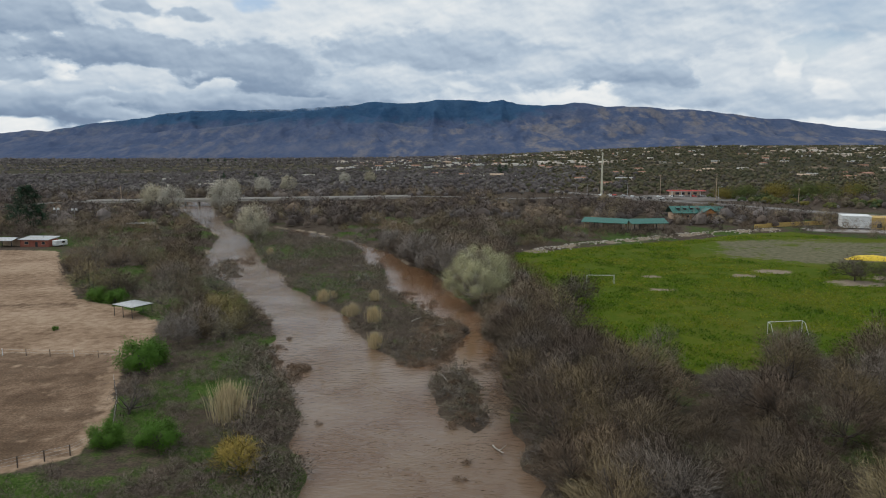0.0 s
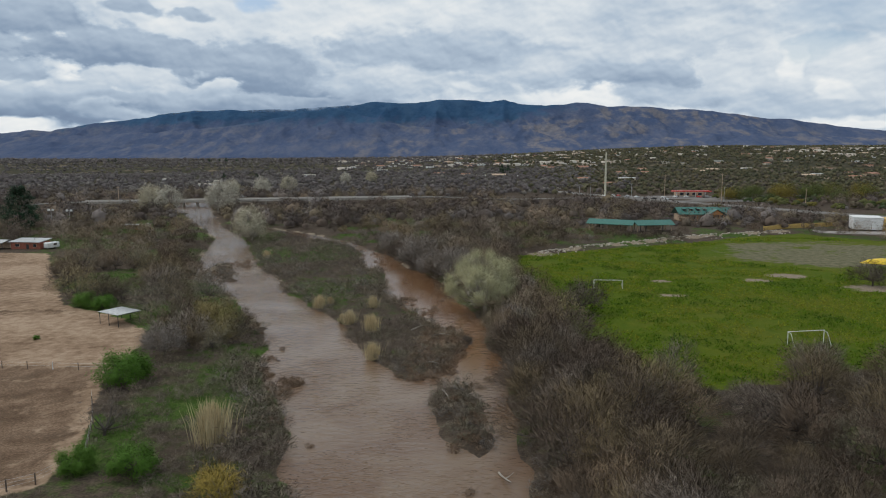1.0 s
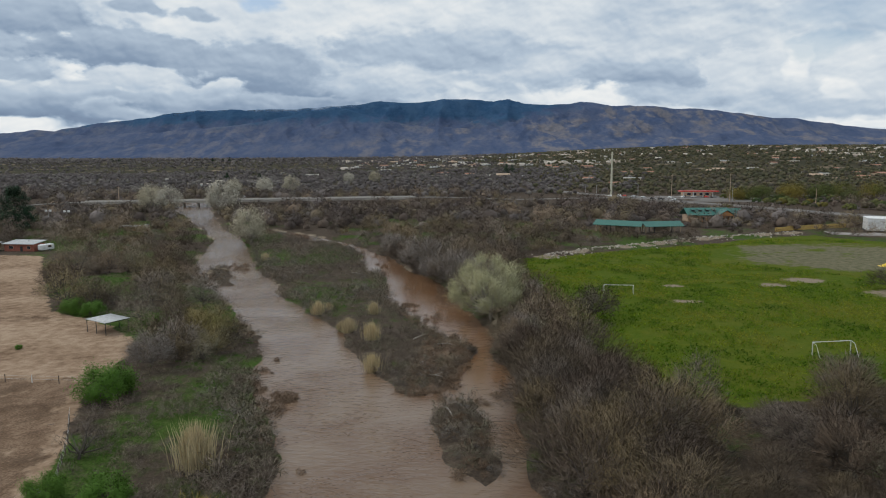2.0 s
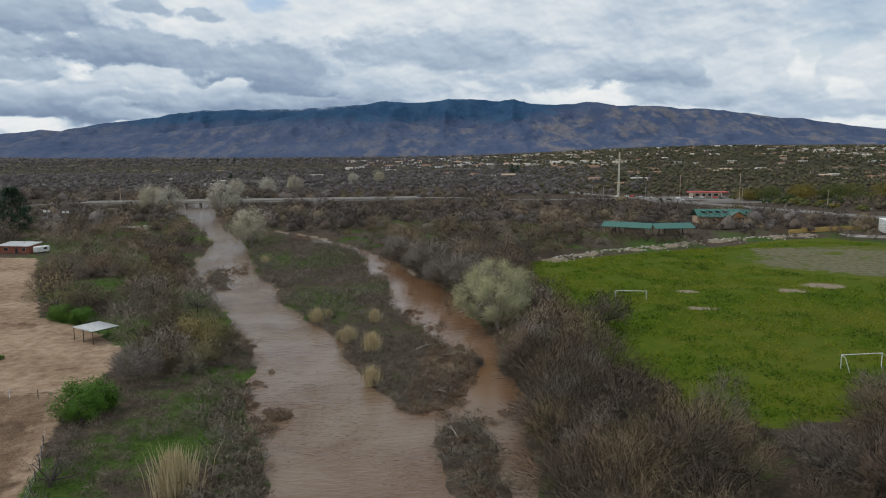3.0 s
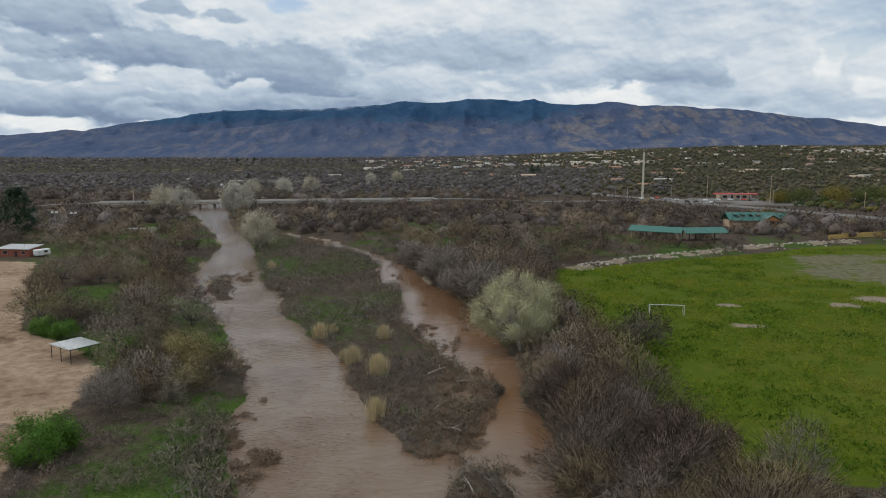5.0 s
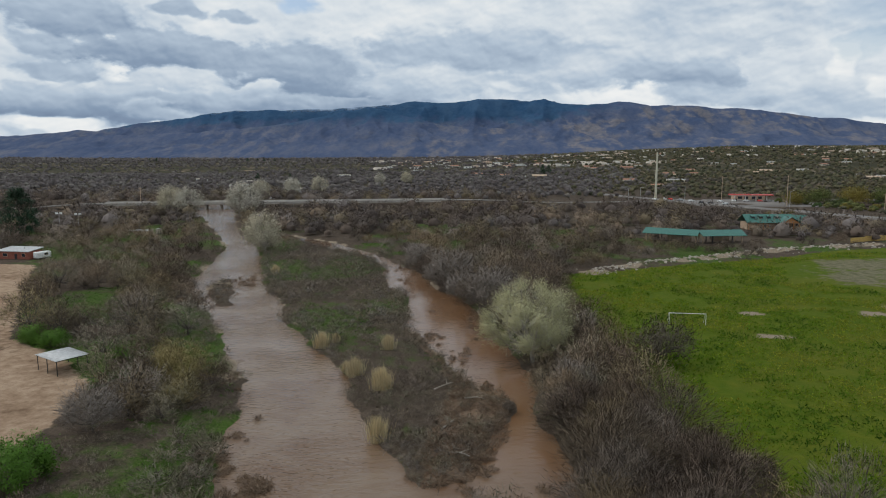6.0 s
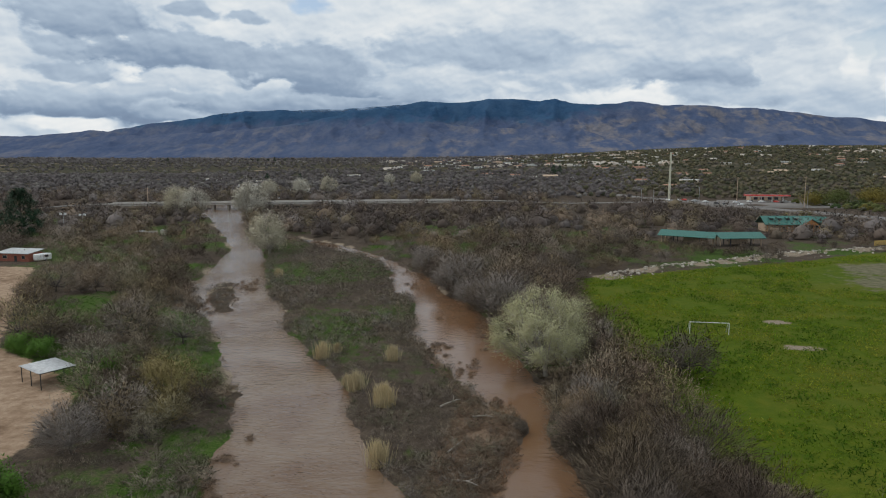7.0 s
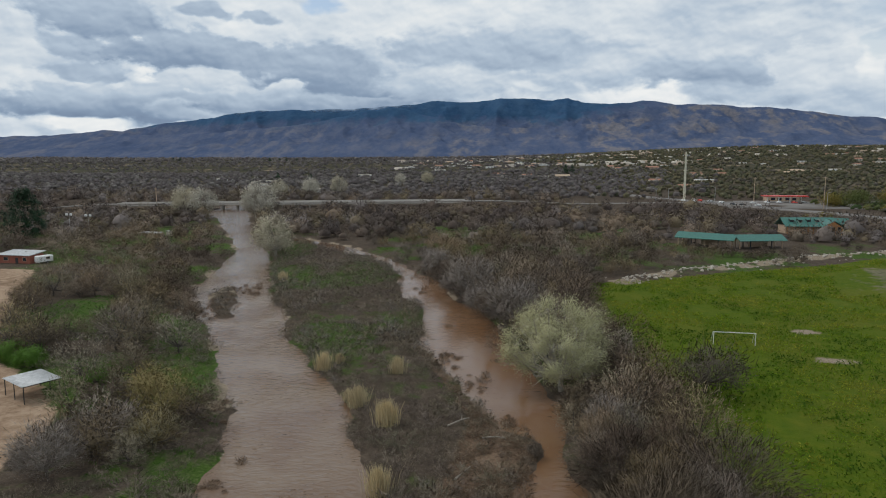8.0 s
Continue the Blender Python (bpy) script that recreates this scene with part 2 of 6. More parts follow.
M_DEBRIS = leafy("flood_debris", [(0, (0.17, 0.115, 0.075)), (1, (0.22, 0.155, 0.105))])
M_BARK = plain("bark", (0.13, 0.105, 0.085), 0.9, relief=0.03)
M_PALEBARK = plain("pale_bark", (0.33, 0.295, 0.25), 0.9, relief=0.03)
M_DARKBARK = plain("dark_bark", (0.07, 0.058, 0.05), 0.9, relief=0.03)
M_STONE = plain("pale_stone", (0.40, 0.36, 0.30), 0.9, spread=0.3)
M_WHITEROOF = plain("white_metal_roof", (0.42, 0.43, 0.43), 0.6, 0.1, spread=0.25)
M_GREENROOF = plain("green_metal_roof", (0.045, 0.155, 0.125), 0.5, 0.2)
M_REDBRICK = plain("red_brick", (0.30, 0.10, 0.065), 0.85)
M_WHITE = plain("white_paint", (0.72, 0.72, 0.70), 0.5)
M_YELLOWWALL = plain("ochre_render", (0.52, 0.35, 0.11), 0.85)
M_TARP = plain("yellow_tarpaulin", (0.72, 0.50, 0.03), 0.55)
M_TAN = plain("tan_render", (0.46, 0.34, 0.24), 0.9)
M_CREAM = plain("cream_render", (0.62, 0.55, 0.45), 0.9)
M_TILE = plain("clay_tile", (0.34, 0.17, 0.11), 0.85)
M_TIMBER = plain("orange_timber", (0.48, 0.22, 0.08), 0.7)
M_DARK = plain("dark_paint", (0.03, 0.03, 0.032), 0.6)
M_GLASS = plain("dark_glass", (0.03, 0.035, 0.045), 0.12, spread=0.1, relief=0)
M_CONCRETE = plain("concrete", (0.40, 0.37, 0.33), 0.9, spread=0.2)
M_ASPHALT = plain("asphalt", (0.20, 0.185, 0.17), 0.9, scale=0.08, relief=0.02)
M_PALEPAVE = plain("pale_paving", (0.34, 0.31, 0.29), 0.9, scale=0.08)
M_RED = plain("red_paint", (0.55, 0.045, 0.03), 0.45)
M_STEEL = plain("galvanised_steel", (0.42, 0.42, 0.41), 0.5, 0.6)
M_BEIGE = plain("beige_paint", (0.55, 0.52, 0.40), 0.6)
M_RUBBER = plain("rubber", (0.02, 0.02, 0.02), 0.9)
for dull in (M_ASPHALT, M_PALEPAVE, M_CONCRETE):
    dull.node_tree.nodes["Principled BSDF"].inputs["Specular IOR Level"].default_value = 0.1
M_WOODPOST = plain("weathered_post", (0.12, 0.09, 0.07), 0.9)


# ---------------------------------------------------------------- mesh helpers
def tri_mesh(name, v, f, mat, tint=None, smooth=False, normals=None):
    v, f = np.asarray(v, np.float32), np.asarray(f, np.int32)
    me = bpy.data.meshes.new(name)
    me.vertices.add(len(v))
    me.vertices.foreach_set("co", v.ravel())
    me.loops.add(f.size)
    me.loops.foreach_set("vertex_index", f.ravel())
    me.polygons.add(len(f))
    me.polygons.foreach_set("loop_start", np.arange(0, f.size, f.shape[1], dtype=np.int32))
    if smooth:
        me.polygons.foreach_set("use_smooth", np.ones(len(f), bool))
    me.update(calc_edges=True)
    if normals is not None:
        me.normals_split_custom_set_from_vertices(np.asarray(normals, np.float32).tolist())
    if tint is not None:
        me.attributes.new("tint", "FLOAT", "POINT").data.foreach_set("value", np.asarray(tint, np.float32))
    me.materials.append(mat)
    return me


def part(name, bm, mat, parent=None, label=""):
    """Links a bmesh, or a mesh that is ready, as one object under a thing."""
    if isinstance(bm, bmesh.types.BMesh):
        me = bpy.data.meshes.new(name)
        bm.to_mesh(me)
        bm.free()
        me.materials.append(mat)
    else:
        me = bm
    ob = new(name, me)
    if parent is not None:
        ob.parent = parent
    return tagged(ob, label)


def box(sx, sy, sz, at=(0, 0, 0), bevel=0.02, turn=0.0):
    bm = bmesh.new()
    bmesh.ops.create_cube(bm, size=1, matrix=Matrix.Translation(at) @ Matrix.Rotation(turn, 4, "Z") @ Matrix.Diagonal((sx, sy, sz, 1)))
    if bevel:
        bmesh.ops.bevel(bm, geom=bm.edges[:], offset=min(bevel, sx / 4, sy / 4, sz / 4), segments=1, affect="EDGES")
    return bm


def rod(a, b, r0, r1=None, sides=8):
    a, b = Vector(a), Vector(b)
    bm = bmesh.new()
    bmesh.ops.create_cone(bm, cap_ends=True, segments=sides, radius1=r0, radius2=r1 if r1 is not None else r0, depth=(b - a).length,
                          matrix=Matrix.Translation((a + b) / 2) @ (b - a).to_track_quat("Z", "Y").to_matrix().to_4x4())
    return bm


def solid(points, faces):
    bm = bmesh.new()
    vs = [bm.verts.new(p) for p in points]
    for f in faces:
        bm.faces.new([vs[i] for i in f])
    bmesh.ops.recalc_face_normals(bm, faces=bm.faces[:])
    return bm


def gable(sx, sy, z0, rise, over=0.4, thick=0.18, cx=0.0, cy=0.0):
    """A pitched roof with its ridge along x, as two thick slopes."""
    x0, x1, y0, y1 = cx - sx / 2 - over, cx + sx / 2 + over, cy - sy / 2 - over, cy + sy / 2 + over
    top = z0 + rise
    pts = [(x, y, z) for x in (x0, x1) for y, z in ((y0, z0), (cy, top), (y1, z0), (y1, z0 + thick), (cy, top + thick), (y0, z0 + thick))]
    n = 6
    faces = [list(range(n))[::-1], list(range(n, 2 * n))] + [[i, (i + 1) % n, n + (i + 1) % n, n + i] for i in range(n)]
    return solid(pts, faces)


def thing(name, at, label, category, group="", turn=0.0):
    e = new(name)
    e.matrix_basis = pose(*at, 0, 0, turn)
    return tagged(e, label, category, group)


# ---------------------------------------------------------------- the lie of the land
def hashed(ix, iy, seed):
    h = (ix.astype(np.int64) * 374761393 + iy.astype(np.int64) * 668265263 + seed * 982451653) & 0xFFFFFFFF
    h = ((h ^ (h >> 13)) * 1274126177) & 0xFFFFFFFF
    return ((h ^ (h >> 16)) & 0xFFFF) / 65535.0


def vnoise(x, y, size, seed=0, octaves=3):
    x, y = np.asarray(x, float) / size, np.asarray(y, float) / size
    out, amp, total = 0.0, 1.0, 0.0
    for k in range(octaves):
        ix, iy = np.floor(x), np.floor(y)
        fx, fy = x - ix, y - iy
        fx, fy = fx * fx * (3 - 2 * fx), fy * fy * (3 - 2 * fy)
        a, b = hashed(ix, iy, seed + k), hashed(ix + 1, iy, seed + k)
        c, d = hashed(ix, iy + 1, seed + k), hashed(ix + 1, iy + 1, seed + k)
        out = out + amp * ((a * (1 - fx) + b * fx) * (1 - fy) + (c * (1 - fx) + d * fx) * fy)
        total, amp, x, y = total + amp, amp * 0.5, x * 2.03, y * 2.03
    return out / total


def smooth01(v, lo, hi):
    t = np.clip((v - lo) / (hi - lo), 0, 1)
    return t * t * (3 - 2 * t)


def inside(poly, x, y):
    """Signed distance to a closed outline, positive inside."""
    p = np.array(poly, float)
    q = np.roll(p, -1, 0)
    best, odd = np.full(np.shape(x), 1e9), np.zeros(np.shape(x), bool)
    for (ax, ay), (bx, by) in zip(p, q):
        ex, ey = bx - ax, by - ay
        t = np.clip(((x - ax) * ex + (y - ay) * ey) / (ex * ex + ey * ey + 1e-9), 0, 1)
        best = np.minimum(best, (x - ax - t * ex) ** 2 + (y - ay - t * ey) ** 2)
        if ay != by:
            odd ^= ((ay > y) != (by > y)) & (x < (bx - ax) * (y - ay) / (by - ay) + ax)
    return np.where(odd, 1, -1) * np.sqrt(best)


LEFT_BANK = [(-8, -60), (-11, 0), (-13, 40), (-15.4, 66.4), (-18.3, 77.7), (-20.7, 88.5), (-24.2, 99.9), (-29, 108), (-33.7, 121), (-35.7, 133), (-40, 144),
             (-47, 157), (-56, 175), (-65, 190), (-77, 207.5), (-87.5, 222), (-89.5, 240), (-95, 261), (-101, 280), (-105, 301), (-118, 328), (-147, 383),
             (-168, 425), (-199, 480), (-215, 540), (-222, 600), (-205, 680)]
RIGHT_BANK = [(-186, 680), (-198, 600), (-190, 540), (-170, 467), (-146, 413), (-119, 349), (-98, 312), (-80, 268), (-74, 250), (-62, 219), (-54.6, 207),
              (-45, 183), (-35, 165.5), (-26.6, 152.5), (-22, 140), (-16, 126), (-10, 113), (-6, 110), (8.2, 111.6), (8.0, 97.8), (8.0, 83.2), (8.8, 75), (9.6, 66.8), (10, 40), (9, 0), (8, -60)]
MAIN = LEFT_BANK + RIGHT_BANK
SIDE = [(-7, 109), (-4.5, 122), (-3, 130), (-1.5, 137), (-4.5, 148), (-8, 157), (-11, 165), (-17, 178), (-20, 195), (-21, 211), (-31, 230), (-35, 255), (-42, 276),
        (-62, 300), (-87, 330), (-104, 343), (-95, 346), (-66, 318), (-45, 290), (-34, 268), (-23, 248), (-17, 225), (-11, 215), (-6.5, 206), (-3.5, 192),
        (-0.5, 174), (4, 160), (6.6, 150), (5.6, 138), (6.2, 130), (8.6, 121), (8.6, 109)]
BAR = [(-4.4, 101), (-1.5, 90), (3.2, 83.5), (4.8, 89), (4.2, 100), (1.7, 108.6), (-2, 110)]
FLATS = [(-6, 150), (-4, 143.5), (-1, 139.8), (2.2, 138.4), (1.4, 131), (-0.5, 126), (-1.2, 119), (-3, 113), (-9, 116), (-7, 135)]
SHOAL = [(-66, 196), (-71, 203), (-78, 217), (-82, 234), (-79, 240), (-72, 224), (-66, 208), (-63, 199)]
FIELD = [(19, 245), (17, 215), (19, 178), (21, 152), (23, 130), (24, 108), (41, 106), (61, 114), (90, 122), (150, 134), (220, 170), (220, 290), (172, 290), (155, 318), (125, 305), (92, 282), (60, 266), (35, 249)]
GREY_PATCH = [(80, 240), (93, 228), (107, 216), (118, 207), (144, 215), (200, 200), (215, 280), (178, 286), (141, 292), (108, 284), (92, 272)]
LOT = [(-185, 251), (-149, 250), (-122, 207), (-93, 163), (-75, 151), (-62, 139), (-58, 127), (-56, 112), (-50, 96), (-46, 88), (-43, 74), (-50, 68), (-120, 66), (-185, 90)]
ROAD = [(-420, 448), (-266, 490), (-185, 512), (-43, 550), (60, 582), (140, 600), (230, 615), (420, 640)]
CROSS = [(96, 700), (122, 640), (146, 590), (175, 530), (222, 440), (262, 380), (330, 300)]


def off_line(line, x, y):
    best = np.full(np.shape(x), 1e9)
    for (ax, ay), (bx, by) in zip(line, line[1:]):
        ex, ey = bx - ax, by - ay
        t = np.clip(((x - ax) * ex + (y - ay) * ey) / (ex * ex + ey * ey), 0, 1)
        best = np.minimum(best, np.hypot(x - ax - t * ex, y - ay - t * ey))
    return best


WATER_Z = -0.9


def wet(x, y):
    """How far inside the water a place lies; negative on land."""
    rag = (vnoise(x, y, 5, 11, 3) - 0.5) * 3.4
    w = np.maximum(inside(MAIN, x, y), inside(SIDE, x, y))
    land = np.maximum(inside(BAR, x, y), inside(SHOAL, x, y) - 0.5)
    land = np.maximum(land, inside(FLATS, x, y) + 0.4)
    return np.minimum(w, -land) + rag


def ground_z(x, y):
    x, y = np.asarray(x, float), np.asarray(y, float)
    w = wet(x, y)
    bank = smooth01(-w, 0.0, 6.0)
    z = np.where(w > 0, WATER_Z - np.minimum(0.25 * w, 1.5) - 0.03, WATER_Z + 0.12 * np.clip(-w, 0, 1) + 0.78 * bank)
    rough = smooth01(-w, 3, 12) * (1 - smooth01(inside(FIELD, x, y), -2, 4)) * (1 - smooth01(inside(LOT, x, y), -2, 4))
    z = z + rough * (vnoise(x, y, 26, 3, 4) - 0.5) * 1.0
    z = z + smooth01(inside(FIELD, x, y), 0, 5) * (vnoise(x, y, 2.6, 5, 3) - 0.5) * 0.30
    z = z + 0.8 * np.exp(-((off_line(BERM, x, y) / 3.0) ** 2))
    lean = x / np.maximum(y, 60)
    far = smooth01(y, 560, 3100)
    z = z + far * (27 + 52 * smooth01(lean, -0.15, 0.40)) + smooth01(y, 700, 1500) * (vnoise(x, y, 320, 8, 3) - 0.5) * 12
    return z


BERM = [(28, 247), (52, 268), (73, 281), (98, 300), (125, 312), (150, 325)]


def spread_axis(lo, hi, fine, far_lo, far_hi, grow=1.13):
    mid = np.arange(lo, hi, fine)
    up, step_, v = [], fine, hi
    while v < far_hi:
        up.append(v)
        step_ = min(step_ * grow, 60)
        v += step_
    down, step_, v = [], fine, lo
    while v > far_lo:
        step_ = min(step_ * grow, 60)
        v -= step_
        down.append(v)
    return np.array(down[::-1] + list(mid) + up)


def grid_mesh(name, xs, ys, z, mat):
    gx, gy = np.meshgrid(xs, ys)
    v = np.stack([gx.ravel(), gy.ravel(), z(gx.ravel(), gy.ravel())], 1)
    n, m = len(xs), len(ys)
    i = (np.arange(m - 1)[:, None] * n + np.arange(n - 1)[None]).ravel()
    return tri_mesh(name, v, np.stack([i, i + 1, i + n + 1, i + n], 1), mat, smooth=True), v


def ground_material():
    m, t, b = material("ground_cover")
    p = place_of(t)

    def mask(name):
        n = node(t, "ShaderNodeAttribute")
        n.attribute_name = name
        return n.outputs["Fac"]

    wobble = calc(t, "MULTIPLY", calc(t, "SUBTRACT", fbm(t, p, 0.30, 5, 0.65), 0.5), 0.9)

    def ragged(name):
        return step(t, calc(t, "ADD", mask(name), wobble), 0.42, 0.58)

    n1, n2, n3 = fbm(t, p, 0.045, 5, 0.6), fbm(t, p, 0.5, 5, 0.65), fbm(t, p, 3.2, 4, 0.6)
    soil = ramp(t, n2, [(0.34, (0.036, 0.028, 0.021)), (0.52, (0.072, 0.054, 0.040)), (0.68, (0.135, 0.105, 0.077))])
    litter = ramp(t, n3, [(0.35, (0.042, 0.033, 0.026)), (0.65, (0.125, 0.097, 0.073))])
    base = mix(t, 0.5, soil, litter)
    herb = ramp(t, n3, [(0.35, (0.03, 0.052, 0.012)), (0.5, (0.05, 0.092, 0.016)), (0.68, (0.10, 0.12, 0.042))])
    base = mix(t, step(t, calc(t, "ADD", mask("herb"), wobble), 0.60, 0.85), base, herb)
    # mown but shaggy sports field: dull olive with rank dark tufts
    grass = ramp(t, n2, [(0.36, (0.052, 0.088, 0.006)), (0.5, (0.068, 0.101, 0.007)), (0.66, (0.092, 0.114, 0.010))])
    sere = ramp(t, n3, [(0.3, (0.085, 0.10, 0.012)), (0.7, (0.14, 0.13, 0.022))])
    grass = mix(t, calc(t, "MULTIPLY", step(t, n1, 0.40, 0.62), 0.5), grass, sere)
    base = mix(t, ragged("grass"), base, grass)
    hard = ramp(t, n2, [(0.38, (0.105, 0.095, 0.062)), (0.6, (0.19, 0.165, 0.118))])
    base = mix(t, calc(t, "MULTIPLY", ragged("grey"), 0.8), base, hard)
    ochre = ramp(t, calc(t, "ADD", calc(t, "MULTIPLY", n1, 0.5), calc(t, "MULTIPLY", n2, 0.5)), [(0.38, (0.165, 0.108, 0.069)), (0.48, (0.275, 0.19, 0.127)), (0.6, (0.385, 0.285, 0.20))])
    ochre = mix(t, calc(t, "MULTIPLY", step(t, n3, 0.5, 0.8), 0.4), ochre, (0.17, 0.11, 0.07))
    base = mix(t, ragged("lot"), base, ochre)
    ruts = calc(t, "ADD", calc(t, "MULTIPLY", n3, 0.45), calc(t, "MULTIPLY", fbm(t, p, 0.16, 6, 0.68, 0.8), 0.55))
    churned = ramp(t, ruts, [(0.40, (0.050, 0.031, 0.019)), (0.5, (0.122, 0.078, 0.050)), (0.60, (0.225, 0.155, 0.105))])
    base = mix(t, calc(t, "MULTIPLY", ragged("churn"), 0.8), base, churned)
    sand = ramp(t, n3, [(0.3, (0.17, 0.13, 0.092)), (0.7, (0.32, 0.268, 0.20))])
    base = mix(t, ragged("sand"), base, sand)
    farsoil = ramp(t, fbm(t, p, 0.02, 6, 0.7), [(0.38, (0.036, 0.036, 0.021)), (0.56, (0.062, 0.055, 0.034)), (0.64, (0.24, 0.18, 0.125))])
    base = mix(t, mask("hill"), base, farsoil)
    base = mix(t, calc(t, "MULTIPLY", step(t, calc(t, "ADD", mask("terrace"), wobble), 0.35, 0.7), 0.85), base, ramp(t, n1, [(0.35, (0.20, 0.145, 0.10)), (0.65, (0.36, 0.28, 0.21))]))
    t.links.new(base, b.inputs["Base Color"])
    b.inputs["Roughness"].default_value = 0.95
    b.inputs["Specular IOR Level"].default_value = 0.05
    bump(t, b, calc(t, "ADD", n2, calc(t, "MULTIPLY", n3, 0.35)), 0.8, 0.35)
    return m


ISLE = [(-8, 108), (0, 120), (0, 140), (-6, 160), (-15, 180), (-18, 212), (-28, 235), (-38, 285), (-60, 303), (-100, 345), (-122, 352), (-80, 262), (-50, 190), (-30, 156), (-18, 125)]
NEAR_BANK = [(-46, 40), (-13, 40), (-15, 66), (-24, 100), (-33, 122), (-42, 122), (-55, 116), (-50, 100), (-44, 86), (-42, 74)]
MUD = [(-9, 108), (-2, 108), (1, 122), (1, 138), (-4, 152), (-10, 168), (-16, 182), (-20, 180), (-13, 162), (-8, 148), (-4, 136), (-6, 122)]


# worn pale spots in the grass and dust under the near trees
WORN = ((53.8, 176, 2.6), (57, 196, 2.4), (84, 198, 3.4), (27.6, 120, 2.2), (110, 186, 6.0), (126, 192, 7.0), (96, 205, 5.0), (52, 88, 3), (60, 87, 3), (70, 90, 4))


def build_ground():
    xs = spread_axis(-130, 130, 1.75, -3300, 3300)
    ys = spread_axis(24, 330, 1.75, -160, 3700)
    me, v = grid_mesh("ground", xs, ys, ground_z, ground_material())
    x, y = v[:, 0], v[:, 1]
    w, fi, lo = wet(x, y), inside(FIELD, x, y), inside(LOT, x, y)
    half = lambda d, s: np.clip(0.5 + d / (2 * s), 0, 1)
    masks = {
        "grass": half(fi, 4), "grey": half(inside(GREY_PATCH, x, y), 14) * (0.25 + 0.75 * vnoise(x, y, 10, 40)),
        "lot": half(lo, 2.5), "churn": half(lo, 3) * np.clip(smooth01(119 - y, -5, 7) * 0.62 + 0.55 * np.exp(-(((y - 165 - 0.1 * x) / 5) ** 2)), 0, 1) + 0.9 * half(np.maximum(inside(MUD, x, y), inside(FLATS, x, y)), 2),
        "sand": np.clip(half(2.6 + w, 3.0), 0, 1) * smooth01(vnoise(x, y, 11, 21), 0.50, 0.62) * 0.85 * (inside(ISLE, x, y) < 3) * (1 - (x > -15) * (y < 170) * (x < 20)) + (0.35 + 0.7 * smooth01(vnoise(x, y, 6, 44, 2), 0.4, 0.6)) * np.exp(-((off_line(BERM, x, y) / 4.2) ** 2)),
        "herb": (vnoise(x, y, 17, 31, 3) + 0.12 + 0.13 * half(inside(NEAR_BANK, x, y), 4) + 0.3 * (x < -36) * (x > -90) * (y < 69) + 0.06 * half(inside(ISLE, x, y), 4) + 0.06 * (x < -38) * smooth01(y, 120, 150)) * (1 - smooth01(y, 330, 700)) * (inside(SHOAL, x, y) < -3), "hill": smooth01(y, 600, 1100),
    }
    masks["terrace"] = np.zeros(len(x))
    for px, py, rx, ry in ((480, 1230, 150, 45), (330, 1010, 60, 16), (560, 960, 110, 14), (260, 1500, 90, 30), (780, 1350, 160, 30), (330, 700, 70, 10), (430, 790, 90, 10)):
        masks["terrace"] = np.maximum(masks["terrace"], np.clip(1.25 - np.hypot((x - px) / rx, (y - py) / ry), 0, 1))
    pale = np.zeros(len(x))
    for px, py, r in WORN:
        pale = np.maximum(pale, np.clip(0.85 - np.hypot((x - px) / 1.5, (y - py)) / (r * 2.2), 0, 1))
    masks["sand"] = np.maximum(masks["sand"], pale)
    for name, value in masks.items():
        me.attributes.new(name, "FLOAT", "POINT").data.foreach_set("value", value.astype(np.float32))
    return tagged(new("ground", me), "river plain with brown soil, green weeds, sports field and bare dirt", "ground", kind="structure")


def water_material():
    m, t, b = material("muddy_water")
    p = place_of(t)
    turned = node(t, "ShaderNodeMapping", {"Vector": p, "Rotation": (0, 0, radians(-27)), "Scale": (0.6, 1.25, 1.0)}).outputs[0]
    swirl = fbm(t, p, 0.09, 4, 0.55, 0.6)
    col = ramp(t, swirl, [(0.38, (0.142, 0.085, 0.051)), (0.5, (0.163, 0.105, 0.066)), (0.62, (0.185, 0.127, 0.084))])
    t.links.new(col, b.inputs["Base Color"])
    b.inputs["Roughness"].default_value = 0.07
    b.inputs["IOR"].default_value = 1.33
    ripples = calc(t, "ADD", calc(t, "MULTIPLY", fbm(t, turned, 1.0, 2, 0.5), 1.3), calc(t, "MULTIPLY", fbm(t, turned, 2.4, 2, 0.5), 0.55))
    calm = calc(t, "ADD", calc(t, "MULTIPLY", step(t, fbm(t, p, 0.05, 3), 0.40, 0.62), 0.55), 0.45)
    still_reflect_tint = node(t, "ShaderNodeAttribute")
    still_reflect_tint.attribute_name = "still_reflect_tint"
    calm = calc(t, "MULTIPLY", calm, calc(t, "SUBTRACT", 1.0, calc(t, "MULTIPLY", still_reflect_tint.outputs["Fac"], 0.8)))
    # side channel tinted dark orange: reflection of the trees painted into the base colour
    t.links.new(mix(t, still_reflect_tint.outputs["Fac"], col, mix(t, 0.6, col, (0.165, 0.078, 0.032))), b.inputs["Base Color"])
    bump(t, b, calc(t, "MULTIPLY", ripples, calm), 1.0, 0.22)
    return m


ground = build_ground()
water_me, wv = grid_mesh("water", np.linspace(-300, 60, 91), np.linspace(-120, 760, 177), lambda x, y: np.full(len(x), WATER_Z), water_material())
water_me.attributes.new("still_reflect_tint", "FLOAT", "POINT").data.foreach_set("value", (smooth01(inside(SIDE, wv[:, 0], wv[:, 1]), -2.5, 1.5) * smooth01(wv[:, 1], 108, 122)).astype(np.float32))
tagged(new("water", water_me), "muddy brown river in flood with small ripples", "river", kind="structure")


